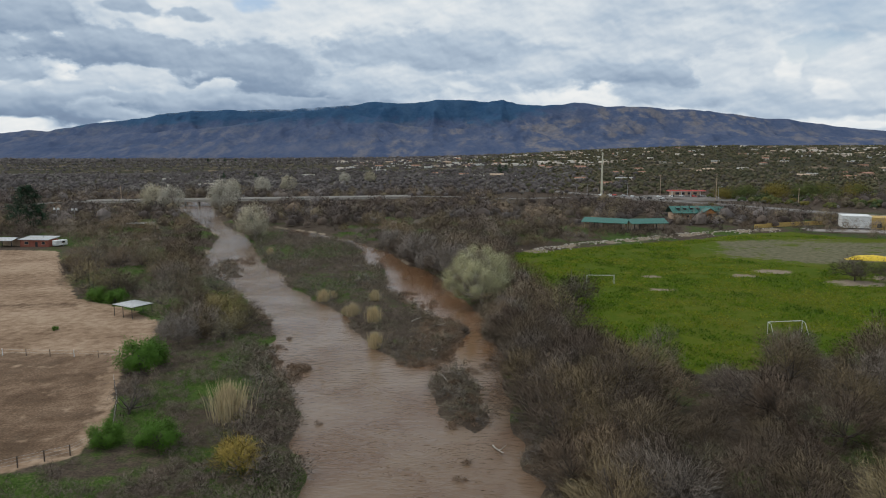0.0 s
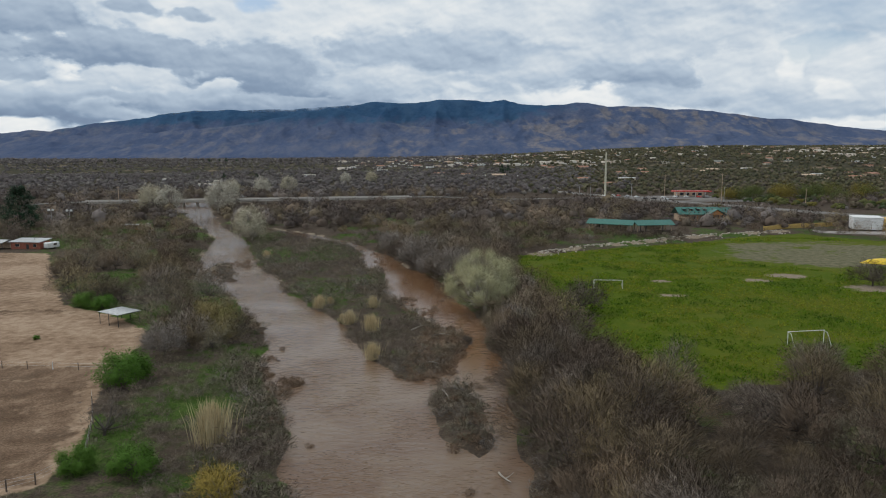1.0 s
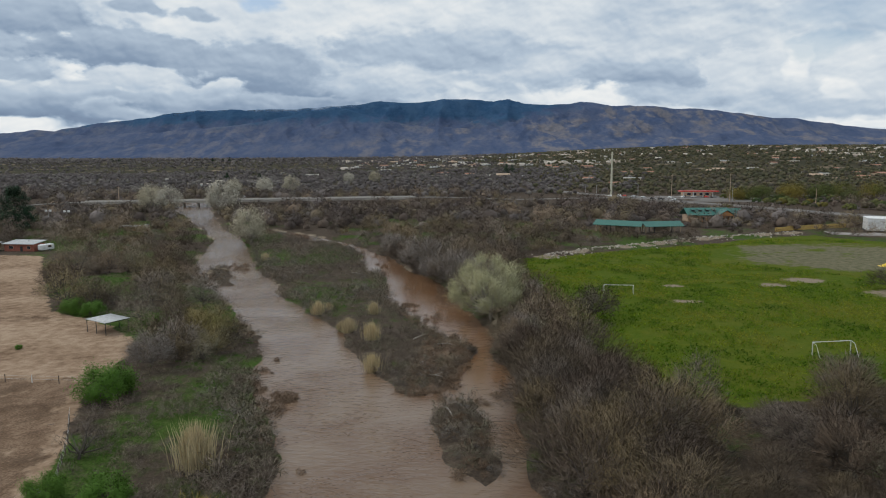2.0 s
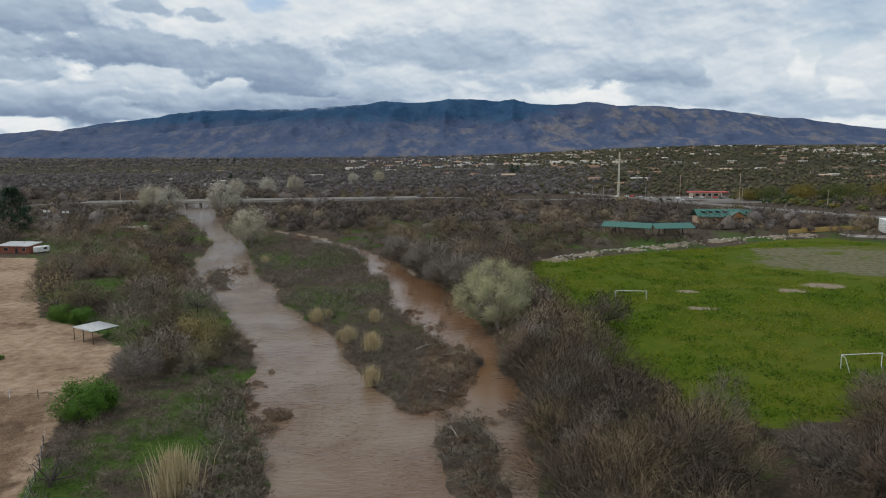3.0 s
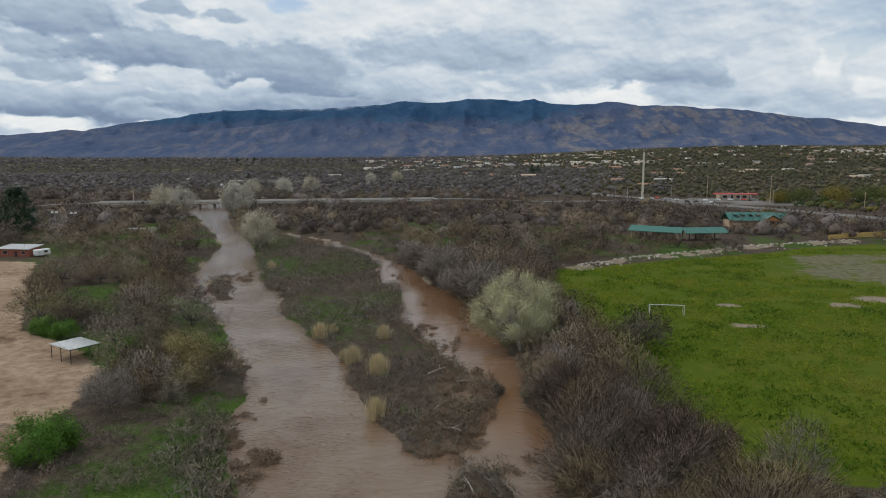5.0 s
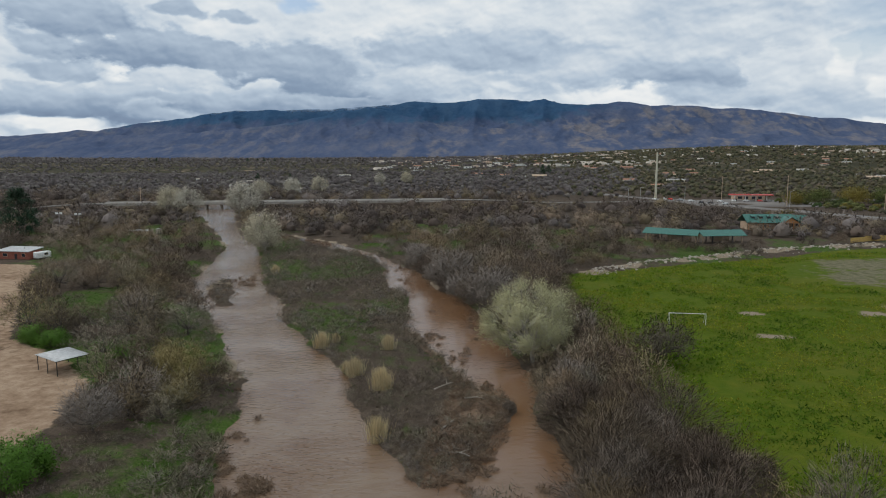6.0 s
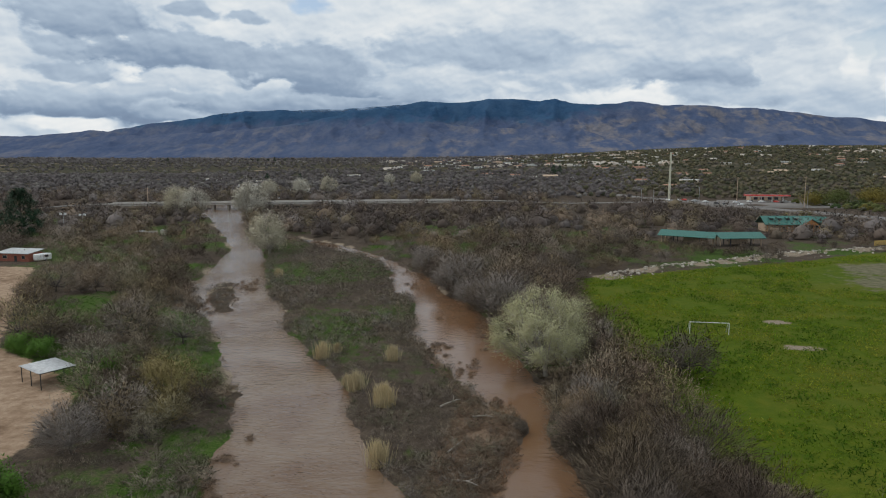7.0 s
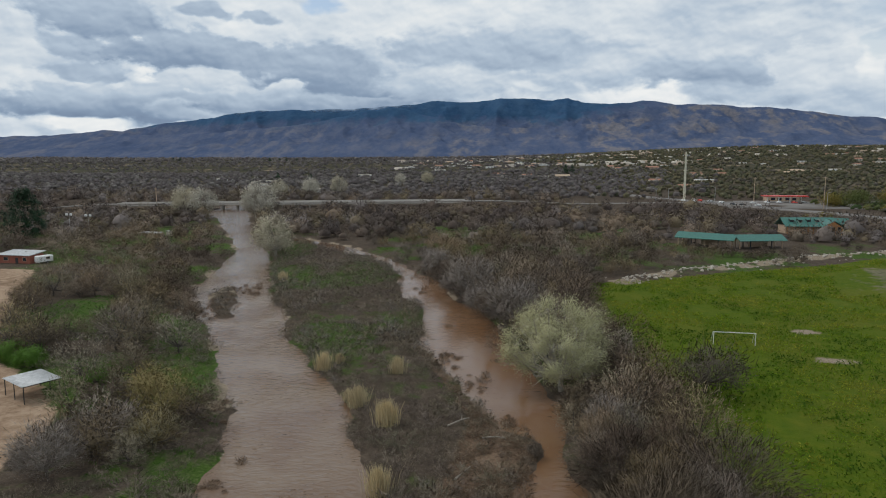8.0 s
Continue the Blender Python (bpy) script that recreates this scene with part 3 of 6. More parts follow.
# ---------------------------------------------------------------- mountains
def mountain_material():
    """Mauve desert slopes with tan rock, dark forest towards the summits; the blue haze of distance is painted into
    their colours.
    """
    m, t, b = material("hazy_mountain_rock_and_forest")
    p = place_of(t)
    x, _, z = node(t, "ShaderNodeSeparateXYZ", {0: p}).outputs
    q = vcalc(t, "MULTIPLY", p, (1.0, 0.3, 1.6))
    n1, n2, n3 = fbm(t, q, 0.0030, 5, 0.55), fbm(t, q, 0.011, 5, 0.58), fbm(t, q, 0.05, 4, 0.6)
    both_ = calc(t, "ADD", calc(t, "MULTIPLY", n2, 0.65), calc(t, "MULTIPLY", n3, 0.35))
    # rock and forest colours shifted to blue: distance haze painted in
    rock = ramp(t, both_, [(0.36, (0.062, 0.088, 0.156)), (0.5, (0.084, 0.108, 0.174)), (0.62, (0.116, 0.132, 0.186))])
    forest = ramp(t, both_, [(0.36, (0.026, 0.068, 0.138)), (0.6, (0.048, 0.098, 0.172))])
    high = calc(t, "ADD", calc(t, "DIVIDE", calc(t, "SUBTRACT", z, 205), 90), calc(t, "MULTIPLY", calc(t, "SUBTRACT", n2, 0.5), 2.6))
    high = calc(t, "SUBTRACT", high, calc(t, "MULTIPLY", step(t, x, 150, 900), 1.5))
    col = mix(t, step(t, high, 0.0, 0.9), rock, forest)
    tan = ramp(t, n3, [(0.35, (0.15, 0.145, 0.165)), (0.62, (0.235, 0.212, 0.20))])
    dry = calc(t, "MULTIPLY", step(t, n1, 0.47, 0.60), step(t, n2, 0.44, 0.58))
    low = calc(t, "SUBTRACT", 1.0, step(t, high, 0.1, 0.8))
    col = mix(t, calc(t, "MULTIPLY", calc(t, "MULTIPLY", dry, low), calc(t, "ADD", 0.25, calc(t, "MULTIPLY", step(t, x, -1200, 300), 0.4))), col, tan)
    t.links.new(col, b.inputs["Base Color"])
    b.inputs["Roughness"].default_value = 1.0
    b.inputs["Specular IOR Level"].default_value = 0.0
    bump(t, b, both_, 0.5, 30)
    # the western summits fade to clear, standing in for cloud that swallows them
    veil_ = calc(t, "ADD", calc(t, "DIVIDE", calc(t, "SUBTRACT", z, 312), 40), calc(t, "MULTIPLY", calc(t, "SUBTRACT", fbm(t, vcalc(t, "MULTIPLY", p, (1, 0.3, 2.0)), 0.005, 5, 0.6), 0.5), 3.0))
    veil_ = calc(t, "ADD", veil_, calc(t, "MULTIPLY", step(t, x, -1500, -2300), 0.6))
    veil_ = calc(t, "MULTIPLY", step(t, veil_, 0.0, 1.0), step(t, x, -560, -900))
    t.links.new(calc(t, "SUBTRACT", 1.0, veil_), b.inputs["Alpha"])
    return m


# height of the skyline, by degrees to the right of straight ahead, and of the nearer ridges before it
CREST = ((-50, 0.9), (-42, 1.3), (-35.5, 1.61), (-34.1, 1.79), (-32.0, 2.03), (-30.9, 1.97), (-29.1, 2.37), (-27.1, 2.74), (-24.3, 3.1), (-22.7, 3.48), (-21.0, 3.68), (-18.0, 3.83),
         (-15.0, 3.92), (-11.4, 4.06), (-9.5, 4.26), (-6.8, 4.55), (-4.0, 4.6), (-1.2, 4.74), (0.2, 4.87), (1.6, 4.72), (2.5, 4.58), (3.7, 4.75), (4.6, 4.52), (5.7, 4.33), (7.1, 4.31),
         (8.4, 4.38), (10.4, 4.39), (12.8, 4.08), (15.0, 3.99), (17.4, 3.76), (19.9, 3.53), (21.8, 3.27), (23.7, 2.94), (25.2, 2.82), (27.4, 2.4), (29.7, 2.0), (38, 1.3), (50, 0.9))
SHOULDER = ((-50, 0.6), (-34.7, 1.42), (-31.3, 1.6), (-27.6, 1.75), (-24.8, 1.95), (-20.3, 2.35), (-16, 3.0), (-13.3, 3.55), (-11.6, 3.96), (-10.6, 4.15), (-9.2, 3.9), (-7.5, 3.4), (-5, 2.8), (0, 2.4), (8, 2.1), (20, 1.8), (50, 0.5))
FOOTHILL = ((-50, 0.4), (-34.8, 0.68), (-32, 0.98), (-29.5, 0.84), (-25.3, 1.25), (-22.5, 1.01), (-18.7, 1.61), (-15.2, 1.23), (-12.5, 1.79), (-8.8, 1.99), (-6, 1.54), (-2.3, 1.36), (1.4, 1.82), (4.7, 1.35),
            (8.3, 1.88), (12.4, 1.4), (15.8, 1.82), (19.1, 1.39), (22.7, 1.65), (26.1, 1.28), (30.5, 1.38), (50, 0.5))


def build_mountains():
    degs = np.linspace(-50, 50, 700)
    deep = np.linspace(0, 1, 90)
    g, d = np.meshgrid(degs, deep)
    at = lambda rows: np.interp(g, [c[0] for c in rows], [c[1] for c in rows])
    across = np.tan(np.radians(g))
    y = 3330 + 1150 * d
    x = across * y
    foot = 22 + 40 * smooth01(across, -0.15, 0.40)
    rise = lambda el, r: 34 + np.tan(np.radians(el)) * np.sqrt(1 + across**2) * r - foot
    crest = rise(at(CREST), 4330) + (vnoise(x, y * 0, 90, 90, 3) - 0.5) * 11
    shoulder = rise(at(SHOULDER), 4030) + (vnoise(x, y * 0, 90, 93, 3) - 0.5) * 12
    hills = rise(at(FOOTHILL), 3640) * 0.92 + (vnoise(x, y * 0, 150, 91, 3) - 0.5) * 26

    def ridge(top, mid, before, behind, power):
        u = np.where(d < mid, (d - mid + before) / before, 1 - (d - mid) / behind)
        return top * np.clip(u, 0, 1) ** power

    body = ridge(crest, 0.87, 0.80, 0.16, 1.55)
    near = ridge(shoulder, 0.61, 0.58, 0.22, 1.35)
    low = ridge(hills, 0.27, 0.27, 0.55, 0.9)
    # spurs and ravines that run down towards the plain, wandering and branching
    sx = x + 120 * (vnoise(x, y, 330, 66, 3) - 0.5) + 0.25 * (y - 4330) * (vnoise(x, y * 0, 700, 65, 2) - 0.5)
    spur = 1 - 2 * np.abs(vnoise(sx, y * 0.35, 240, 60, 2) - 0.5)
    spur2 = 1 - 2 * np.abs(vnoise(sx + 0.3 * y, y * 0.5, 105, 70, 2) - 0.5)
    spur3 = 1 - 2 * np.abs(vnoise(sx - 0.4 * y, y * 0.8, 46, 75, 2) - 0.5)
    cut = 0.8 * (0.85 - spur) + 0.42 * (0.8 - spur2) + 0.14 * (0.8 - spur3)
    z = foot + body * (1 - cut * np.sin(np.pi * np.clip(d / 0.87, 0, 1)) ** 0.7 * (d < 0.87))
    z = np.maximum(z, foot + near * (1 - 0.8 * cut * np.sin(np.pi * np.clip(d / 0.61, 0, 1)) ** 0.7))
    z = np.maximum(z, foot + low * (1 - 0.7 * cut * np.clip(d / 0.1, 0, 1)))
    z = z - 40 * (d < 0.012)
    v = np.stack([x.ravel(), y.ravel(), z.ravel()], 1)
    n = len(degs)
    i = (np.arange(len(deep) - 1)[:, None] * n + np.arange(n - 1)[None]).ravel()
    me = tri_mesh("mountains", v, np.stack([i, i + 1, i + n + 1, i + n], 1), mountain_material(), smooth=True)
    return tagged(new("mountain_range", me), "desert mountain range tinted blue and mauve for haze, under low cloud", "mountains", kind="structure")


build_mountains()


# ---------------------------------------------------------------- plants
def tubes(branches, sides=5):
    vs, fs, n = [], [], 0
    for pts, r0, r1 in branches:
        pts = np.asarray(pts, float)
        k = len(pts)
        d = np.gradient(pts, axis=0)
        d /= np.linalg.norm(d, axis=1, keepdims=True) + 1e-9
        a = np.cross(d, (0.31, 0.2, 0.93))
        a /= np.linalg.norm(a, axis=1, keepdims=True) + 1e-9
        b = np.cross(d, a)
        r = np.linspace(r0, r1, k)[:, None]
        for s in range(sides):
            w = 2 * math.pi * s / sides
            vs.append(pts + r * (a * math.cos(w) + b * math.sin(w)))
        for s in range(sides):
            s2 = (s + 1) % sides
            for j in range(k - 1):
                fs.append((n + s * k + j, n + s * k + j + 1, n + s2 * k + j + 1))
                fs.append((n + s * k + j, n + s2 * k + j + 1, n + s2 * k + j))
        n += sides * k
    return np.concatenate(vs), np.array(fs)


def branch(rng, start, way, length, bend=0.25, lift=0.15, k=5):
    pts, p, d = [np.array(start, float)], np.array(start, float), np.array(way, float)
    for _ in range(k - 1):
        d = d + rng.normal(0, bend, 3) + (0, 0, lift)
        d /= np.linalg.norm(d)
        p = p + d * length / (k - 1)
        pts.append(p)
    return np.array(pts)


def slivers(rng, at, way, n, length, width, scatter=0.3, stray=0.6, droop=0.0, heart=(0, 0, 1.0), flat=1.0, lay=0.55, stir=0.3, round_=0.8):
    """n thin three-cornered twigs round the places at. Of them the share lay lies along the round of the crown, the rest sticks out."""
    i = rng.integers(0, len(at), n)
    o = at[i] + rng.normal(0, scatter, (n, 3))
    d = way[i] + rng.normal(0, stray, (n, 3))
    d /= np.linalg.norm(d, axis=1, keepdims=True) + 1e-9
    out = (o - np.array(heart)) * (1, 1, flat) + (0, 0, 0.05)
    out /= np.linalg.norm(out, axis=1, keepdims=True) + 1e-9
    along = rng.normal(0, 1, (n, 3)) + (0, 0, 0.5)
    along -= out * np.einsum("ij,ij->i", along, out)[:, None]
    along = along / (np.linalg.norm(along, axis=1, keepdims=True) + 1e-9) + stir * out
    along /= np.linalg.norm(along, axis=1, keepdims=True) + 1e-9
    d = np.where(rng.uniform(0, 1, (n, 1)) < lay, along, d)
    s = np.cross(d, out + rng.normal(0, stir, (n, 3)))
    s *= width / 2 * rng.uniform(0.6, 1.3, (n, 1)) / (np.linalg.norm(s, axis=1, keepdims=True) + 1e-9)
    tip = o + d * length * rng.uniform(0.4, 1.25, (n, 1)) - np.array((0, 0, droop)) * rng.uniform(0, 1, (n, 1))
    # shaded as the soft rounds of clumps that the twigs make together
    puff_ = o - at[i]
    puff_ /= np.linalg.norm(puff_, axis=1, keepdims=True) + 1e-9
    nrm = 0.75 * out + round_ * puff_ + (0, 0, 0.2)
    nrm /= np.linalg.norm(nrm, axis=1, keepdims=True) + 1e-9
    away = np.einsum("ij,ij->i", np.cross(2 * s, tip - o), nrm)[:, None] < 0
    s = np.where(away, -s, s)
    v = np.stack([o - s, o + s, tip], 1).reshape(-1, 3)
    v[:, 2] = np.maximum(v[:, 2], 0.02)
    return v, np.arange(3 * n).reshape(-1, 3), np.repeat(nrm, 3, 0)


def masses(rng, centres, radius, heart, sides=6, rings=2):
    """The dense hearts of twig clumps: uneven rounds, shaded with the crown they belong to."""
    vs, fs, ns, n = [], [], [], 0
    spots_ = [(6.283 * (j + 0.5 * (k % 2)) / sides, -0.5 + 1.7 * k / rings) for k in range(rings) for j in range(sides)] + [(0, 1.57)]
    for c in centres:
        r = radius * rng.uniform(0.75, 1.25)
        for w, e in spots_:
            d = np.array((math.cos(w) * math.cos(e), math.sin(w) * math.cos(e), math.sin(e) * 0.85))
            p = c + d * r * rng.uniform(0.75, 1.2)
            p[2] = max(p[2], 0.0)
            vs.append(p)
            o = (p - heart) / (np.linalg.norm(p - heart) + 1e-6)
            ns.append((0.6 * d + 0.6 * o) / (np.linalg.norm(0.6 * d + 0.6 * o) + 1e-6))
        for k in range(rings - 1):
            for j in range(sides):
                a, b, a2, c2 = k * sides + j, k * sides + (j + 1) % sides, (k + 1) * sides + j, (k + 1) * sides + (j + 1) % sides
                fs += [(n + a, n + b, n + c2), (n + a, n + c2, n + a2)]
        fs += [(n + (rings - 1) * sides + j, n + (rings - 1) * sides + (j + 1) % sides, n + rings * sides) for j in range(sides)]
        n += rings * sides + 1
    return np.array(vs), np.array(fs), np.array(ns)


def together(*plants):
    """Several sets of vertices, faces and normals as one."""
    n = np.cumsum([0] + [len(p[0]) for p in plants])
    return np.concatenate([p[0] for p in plants]), np.concatenate([p[1] + k for p, k in zip(plants, n)]), np.concatenate([p[2] for p in plants])


def tree_form(seed, height, spread, clumps=16, trunk=0.16, fork=0.15, low=-0.15, fill=0.7):
    """The bones of a tree: curved tapered limbs from a short trunk to clumps on an uneven dome, where twigs grow."""
    rng = np.random.default_rng(seed)
    stem = branch(rng, (0, 0, -0.25), (rng.normal(0, 0.1), rng.normal(0, 0.1), 1), fork * height + 0.3, 0.05, 0.1, 3)
    bones, at, way = [(stem, trunk, trunk * 0.8)], [], []
    heart = np.array((0, 0, height * 0.36))
    lop = rng.normal(0, 0.14, 2)
    for k in range(clumps):
        w = 2.39996 * k + rng.uniform(-0.5, 0.5)
        zz = low + (1 - low) * (k + 0.5) / clumps
        rr = math.sqrt(max(0.0, 1 - zz * zz))
        d = np.array((math.cos(w) * rr, math.sin(w) * rr, zz))
        full = rng.uniform(fill, 1.0) * (1 + lop[0] * d[0] + lop[1] * d[1])
        end = heart + d * (spread, spread, height * 0.64) * full * 0.82
        end[2] = max(end[2], 0.25)
        way_in = (end - stem[-1]) * (0.55, 0.55, 0.35) + rng.normal(0, 0.08 * spread, 3) + stem[-1]
        bones.append((np.array([stem[-1], way_in, end]), trunk * 0.5, trunk * 0.09))
        at.append(end)
        way.append(d + (0, 0, 0.35))
    return rng, bones, np.array(at), np.array(way)


def tree_thing(name, seed, label, category, height, spread, twigs, twig_len, twig_w, twig_mat, bark, group="", clumps=16, trunk=0.16, fork=0.15, scatter=0.2, droop=0.0, stray=0.6, low=-0.15, fill=0.7, extra=None, lay=0.55):
    rng, bones, at, way = tree_form(seed, height, spread, clumps, trunk, fork, low, fill)
    e = new(name)
    tagged(e, label, category, group)
    part("trunk", tri_mesh("trunk", *tubes(bones, 4), bark, smooth=True), None, e)
    heart, flat_ = (0, 0, height * 0.3), spread / (0.64 * height)
    v, f, nn = slivers(rng, at, way, twigs, twig_len, twig_w, scatter * spread, stray, droop, heart, flat_, lay)
    part("crown", tri_mesh("crown", v, f, twig_mat, None, True, nn), None, e)
    if extra:
        n, length, width, mat, lbl = extra
        v, f, nn = slivers(rng, at * 0.9, way, n, length, width, scatter * spread, 0.8, 0.0, (0, 0, height * 0.3))
        part("inner_spray", tri_mesh("inner_spray", v, f, mat), None, e, lbl)
    return e


def put(source, x, y, turn=0.0, size=1.0, sink=0.0):
    m = pose(x, y, float(ground_z(x, y)) - sink, 0, 0, turn) @ Matrix.Scale(size, 4)
    c = copy_thing(source, m)
    c.scale = (size, size, size)
    return c


def drop(source):
    for o in (*source.children_recursive, source):
        bpy.data.objects.remove(o)


def clump_crown(seed, height, spread, clumps, fringe, sides=6, rings=2, width=0.02, reach=0.34, core=0.36):
    """A crown for joined woods: uneven dense rounds in a fur of fine twigs."""
    rng, bs, at, way = tree_form(seed, height, spread, clumps)
    heart = np.array((0, 0, height * 0.2))
    v, f, nn = masses(rng, at * (0.85, 0.85, 0.80), spread * core, heart, sides, rings)
    if fringe:
        k = rng.integers(0, len(v), fringe)
        o = v[k] + rng.normal(0, 0.13 * spread, (fringe, 3)) * (1, 1, 0.6) - nn[k] * 0.06 * spread
        d = nn[k] + rng.normal(0, 0.4, (fringe, 3)) + (0, 0, 0.35)
        d /= np.linalg.norm(d, axis=1, keepdims=True)
        s_ = np.cross(d, rng.normal(0, 1, (fringe, 3)))
        s_ *= spread * width * rng.uniform(0.5, 1.3, (fringe, 1)) / (np.linalg.norm(s_, axis=1, keepdims=True) + 1e-9)
        tip = o + d * spread * reach * rng.uniform(0.35, 1.2, (fringe, 1))
        sv = np.stack([o - s_, o + s_, tip], 1).reshape(-1, 3)
        sv[:, 2] = np.maximum(sv[:, 2], 0.0)
        v, f, nn = together((v, f, nn), (sv, np.arange(3 * fringe).reshape(-1, 3), np.repeat(nn[k], 3, 0)))
    return v, f, nn


def furry(seed, height, spread, clumps, twigs, length, width, core=0.5, lay=0.15, scatter=0.15):
    """A shrub or crown for joined woods: fine twigs that stand out of many clumps, over one dense heart."""
    rng, bs, at, way = tree_form(seed, height, spread, clumps, low=-0.35, fill=0.55)
    fine = slivers(rng, at, way, twigs, length, width, scatter * spread, 0.42, 0.0, (0, 0, height * 0.25), spread / (0.64 * height), lay, 0.25, 0.6)
    if not core:
        return fine
    return together(fine, masses(rng, [np.array((0, 0, height * 0.24))], core * spread, np.array((0, 0, 0)), 7, 3))


def mound(seed, height, spread, twigs, twig_len, twig_w, upright=0.6, lay=0.55):
    """A low shrub: twigs that fan out of a flat clump."""
    rng = np.random.default_rng(seed)
    w, r = rng.uniform(0, 2 * math.pi, 40), np.sqrt(rng.uniform(0, 1, 40))
    at = np.stack([np.cos(w) * r * spread * 0.8, np.sin(w) * r * spread * 0.8, (1 - r**2) * height * 0.55 + 0.03], 1)
    way = at * (0.9, 0.9, 0) / spread + (0, 0, upright)
    return slivers(rng, at, way, twigs, twig_len, twig_w, 0.12 * spread, 0.45, 0.0, (0, 0, -0.4 * height), 1.0, lay)


def scatter_joined(name, kinds, spots, mat, label, category, seed=1, patch=34):
    """One object of many plants; spots are rows of x, y, size."""
    rng = np.random.default_rng(seed)
    spots = np.asarray(spots, float)
    z = ground_z(spots[:, 0], spots[:, 1])
    which, turn, tint = rng.integers(0, len(kinds), len(spots)), rng.uniform(0, 6.283, len(spots)), rng.uniform(0, 1, len(spots))
    tint = np.clip(0.5 + 0.8 * (tint - 0.5) + 1.4 * (vnoise(spots[:, 0], spots[:, 1], patch, 97, 2) - 0.5), 0, 1)
    vs, fs, ts, n = [], [], [], 0
    ns = []
    for k, (v, f, *nn) in enumerate(kinds):
        sel = which == k
        c, s, size = np.cos(turn[sel])[:, None], np.sin(turn[sel])[:, None], spots[sel, 2][:, None]
        wx = (v[None, :, 0] * c - v[None, :, 1] * s) * size + spots[sel, 0][:, None]
        wy = (v[None, :, 0] * s + v[None, :, 1] * c) * size + spots[sel, 1][:, None]
        wz = v[None, :, 2] * size + z[sel][:, None] - 0.05
        m = int(sel.sum())
        vs.append(np.stack([wx, wy, wz], -1).reshape(-1, 3))
        fs.append((f[None] + (np.arange(m) * len(v))[:, None, None] + n).reshape(-1, 3))
        ts.append(np.repeat(tint[sel], len(v)))
        if nn:
            q = nn[0]
            ns.append(np.stack([q[None, :, 0] * c - q[None, :, 1] * s, q[None, :, 0] * s + q[None, :, 1] * c, q[None, :, 2] + 0 * c], -1).reshape(-1, 3))
        n += m * len(v)
    me = tri_mesh(name, np.concatenate(vs), np.concatenate(fs), mat, np.concatenate(ts), True, np.concatenate(ns) if ns else None)
    return tagged(new(name, me), label, category, kind="stuff")


def jittered(x0, x1, y0, y1, gap, seed):
    rng = np.random.default_rng(seed)
    x, y = np.meshgrid(np.arange(x0, x1, gap), np.arange(y0, y1, gap))
    x = x + (np.arange(y.shape[0]) % 2)[:, None] * gap / 2
    return (x + rng.uniform(-0.42, 0.42, x.shape) * gap).ravel(), (y + rng.uniform(-0.42, 0.42, y.shape) * gap).ravel()


KEEP_CLEAR = [(-64, 141, 3), (-72, 146, 7), (-163, 262, 9), (-175, 262, 7), (-155, 262, 5), (27.5, 157, 5), (7.5, 156, 7), (9, 147, 5), (-50, 106, 5), (-39, 77, 6), (-29, 86, 4), (64, 131, 8), (11, 137, 3), (-50, 121, 5), (-23, 70, 4), (-44, 87, 4),
              (66, 336, 5), (73, 333, 5), (80, 328, 5), (88, 329, 5), (96, 331, 5), (80, 322, 4), (91, 324, 4), (122, 384, 9), (132, 384, 9), (142, 386, 9), (123, 376, 6), (133, 374, 7), (143, 377, 6), (196, 330, 15), (170, 341, 10), (148, 332, 6), (190, 318, 16), (190, 560, 34), (160, 555, 26), (130, 596, 14), (205, 520, 22), (185, 520, 24), (160, 525, 14), (68, 330, 5), (75, 326, 5), (83, 319, 6), (91, 321, 6), (99, 324, 5), (104, 340, 6),
              (-85, 285, 6), (-153, 438, 8), (-188, 436, 9), (-178, 275, 6), (-194, 305, 7), (-107, 335, 4), (-103, 330, 4), (130, 620, 3), (-154, 338, 6), (-206, 352, 7)]


def open_land(x, y):
    """Where trees may stand."""
    ok = (wet(x, y) < -1.0) & (inside(FIELD, x, y) < -1.5) & (inside(LOT, x, y) < -1.5)
    ok &= (off_line(ROAD, x, y) > np.where((x > -35) & (x < 75), 8, 19)) & (off_line(CROSS, x, y) > 9) & (off_line(BERM, x, y) > 4.5)
    for cx, cy, r in KEEP_CLEAR:
        ok &= np.hypot(x - cx, y - cy) > r
    return ok


def island(x, y):
    """The brushy island between the two arms, and the low bars."""
    return (inside(ISLAND, x, y) > 0) | (inside(BAR, x, y) > -2) | (inside(SHOAL, x, y) > -2)


ISLAND = ISLE

LOW_ZONE = [(-48, 40), (-13, 40), (-15, 66), (-24, 100), (-33, 122), (-42, 122), (-55, 116), (-50, 100), (-44, 86), (-42, 74)]
STRIP = [(7, 50), (6, 96), (5, 150), (-3, 190), (-14, 222), (-40, 270), (20, 262), (18, 215), (20, 175), (24, 130), (26, 100), (18, 50)]

# --- bare mesquite trees: the nearest are things of their own
FORMS = ((5.6, 3.9, 15), (6.6, 4.3, 18), (4.8, 4.0, 13), (7.6, 4.4, 19), (5.0, 3.4, 12), (6.2, 4.8, 20), (6.0, 4.0, 16), (7.2, 4.7, 20), (4.8, 4.2, 14), (6.4, 4.9, 18))


def bare_trees(twigs, length, width, lay):
    return [tree_thing("bare_tree", 100 + i, "leafless brown mesquite tree with a dense twiggy crown", "tree", h, s, twigs, length, width, M_TWIG if i < 6 else M_TWIG_OLIVE, M_DARKBARK, "bare riverside trees", n, stray=0.4, lay=lay, fill=0.55, low=-0.42, scatter=0.15)
            for i, (h, s, n) in enumerate(FORMS)]


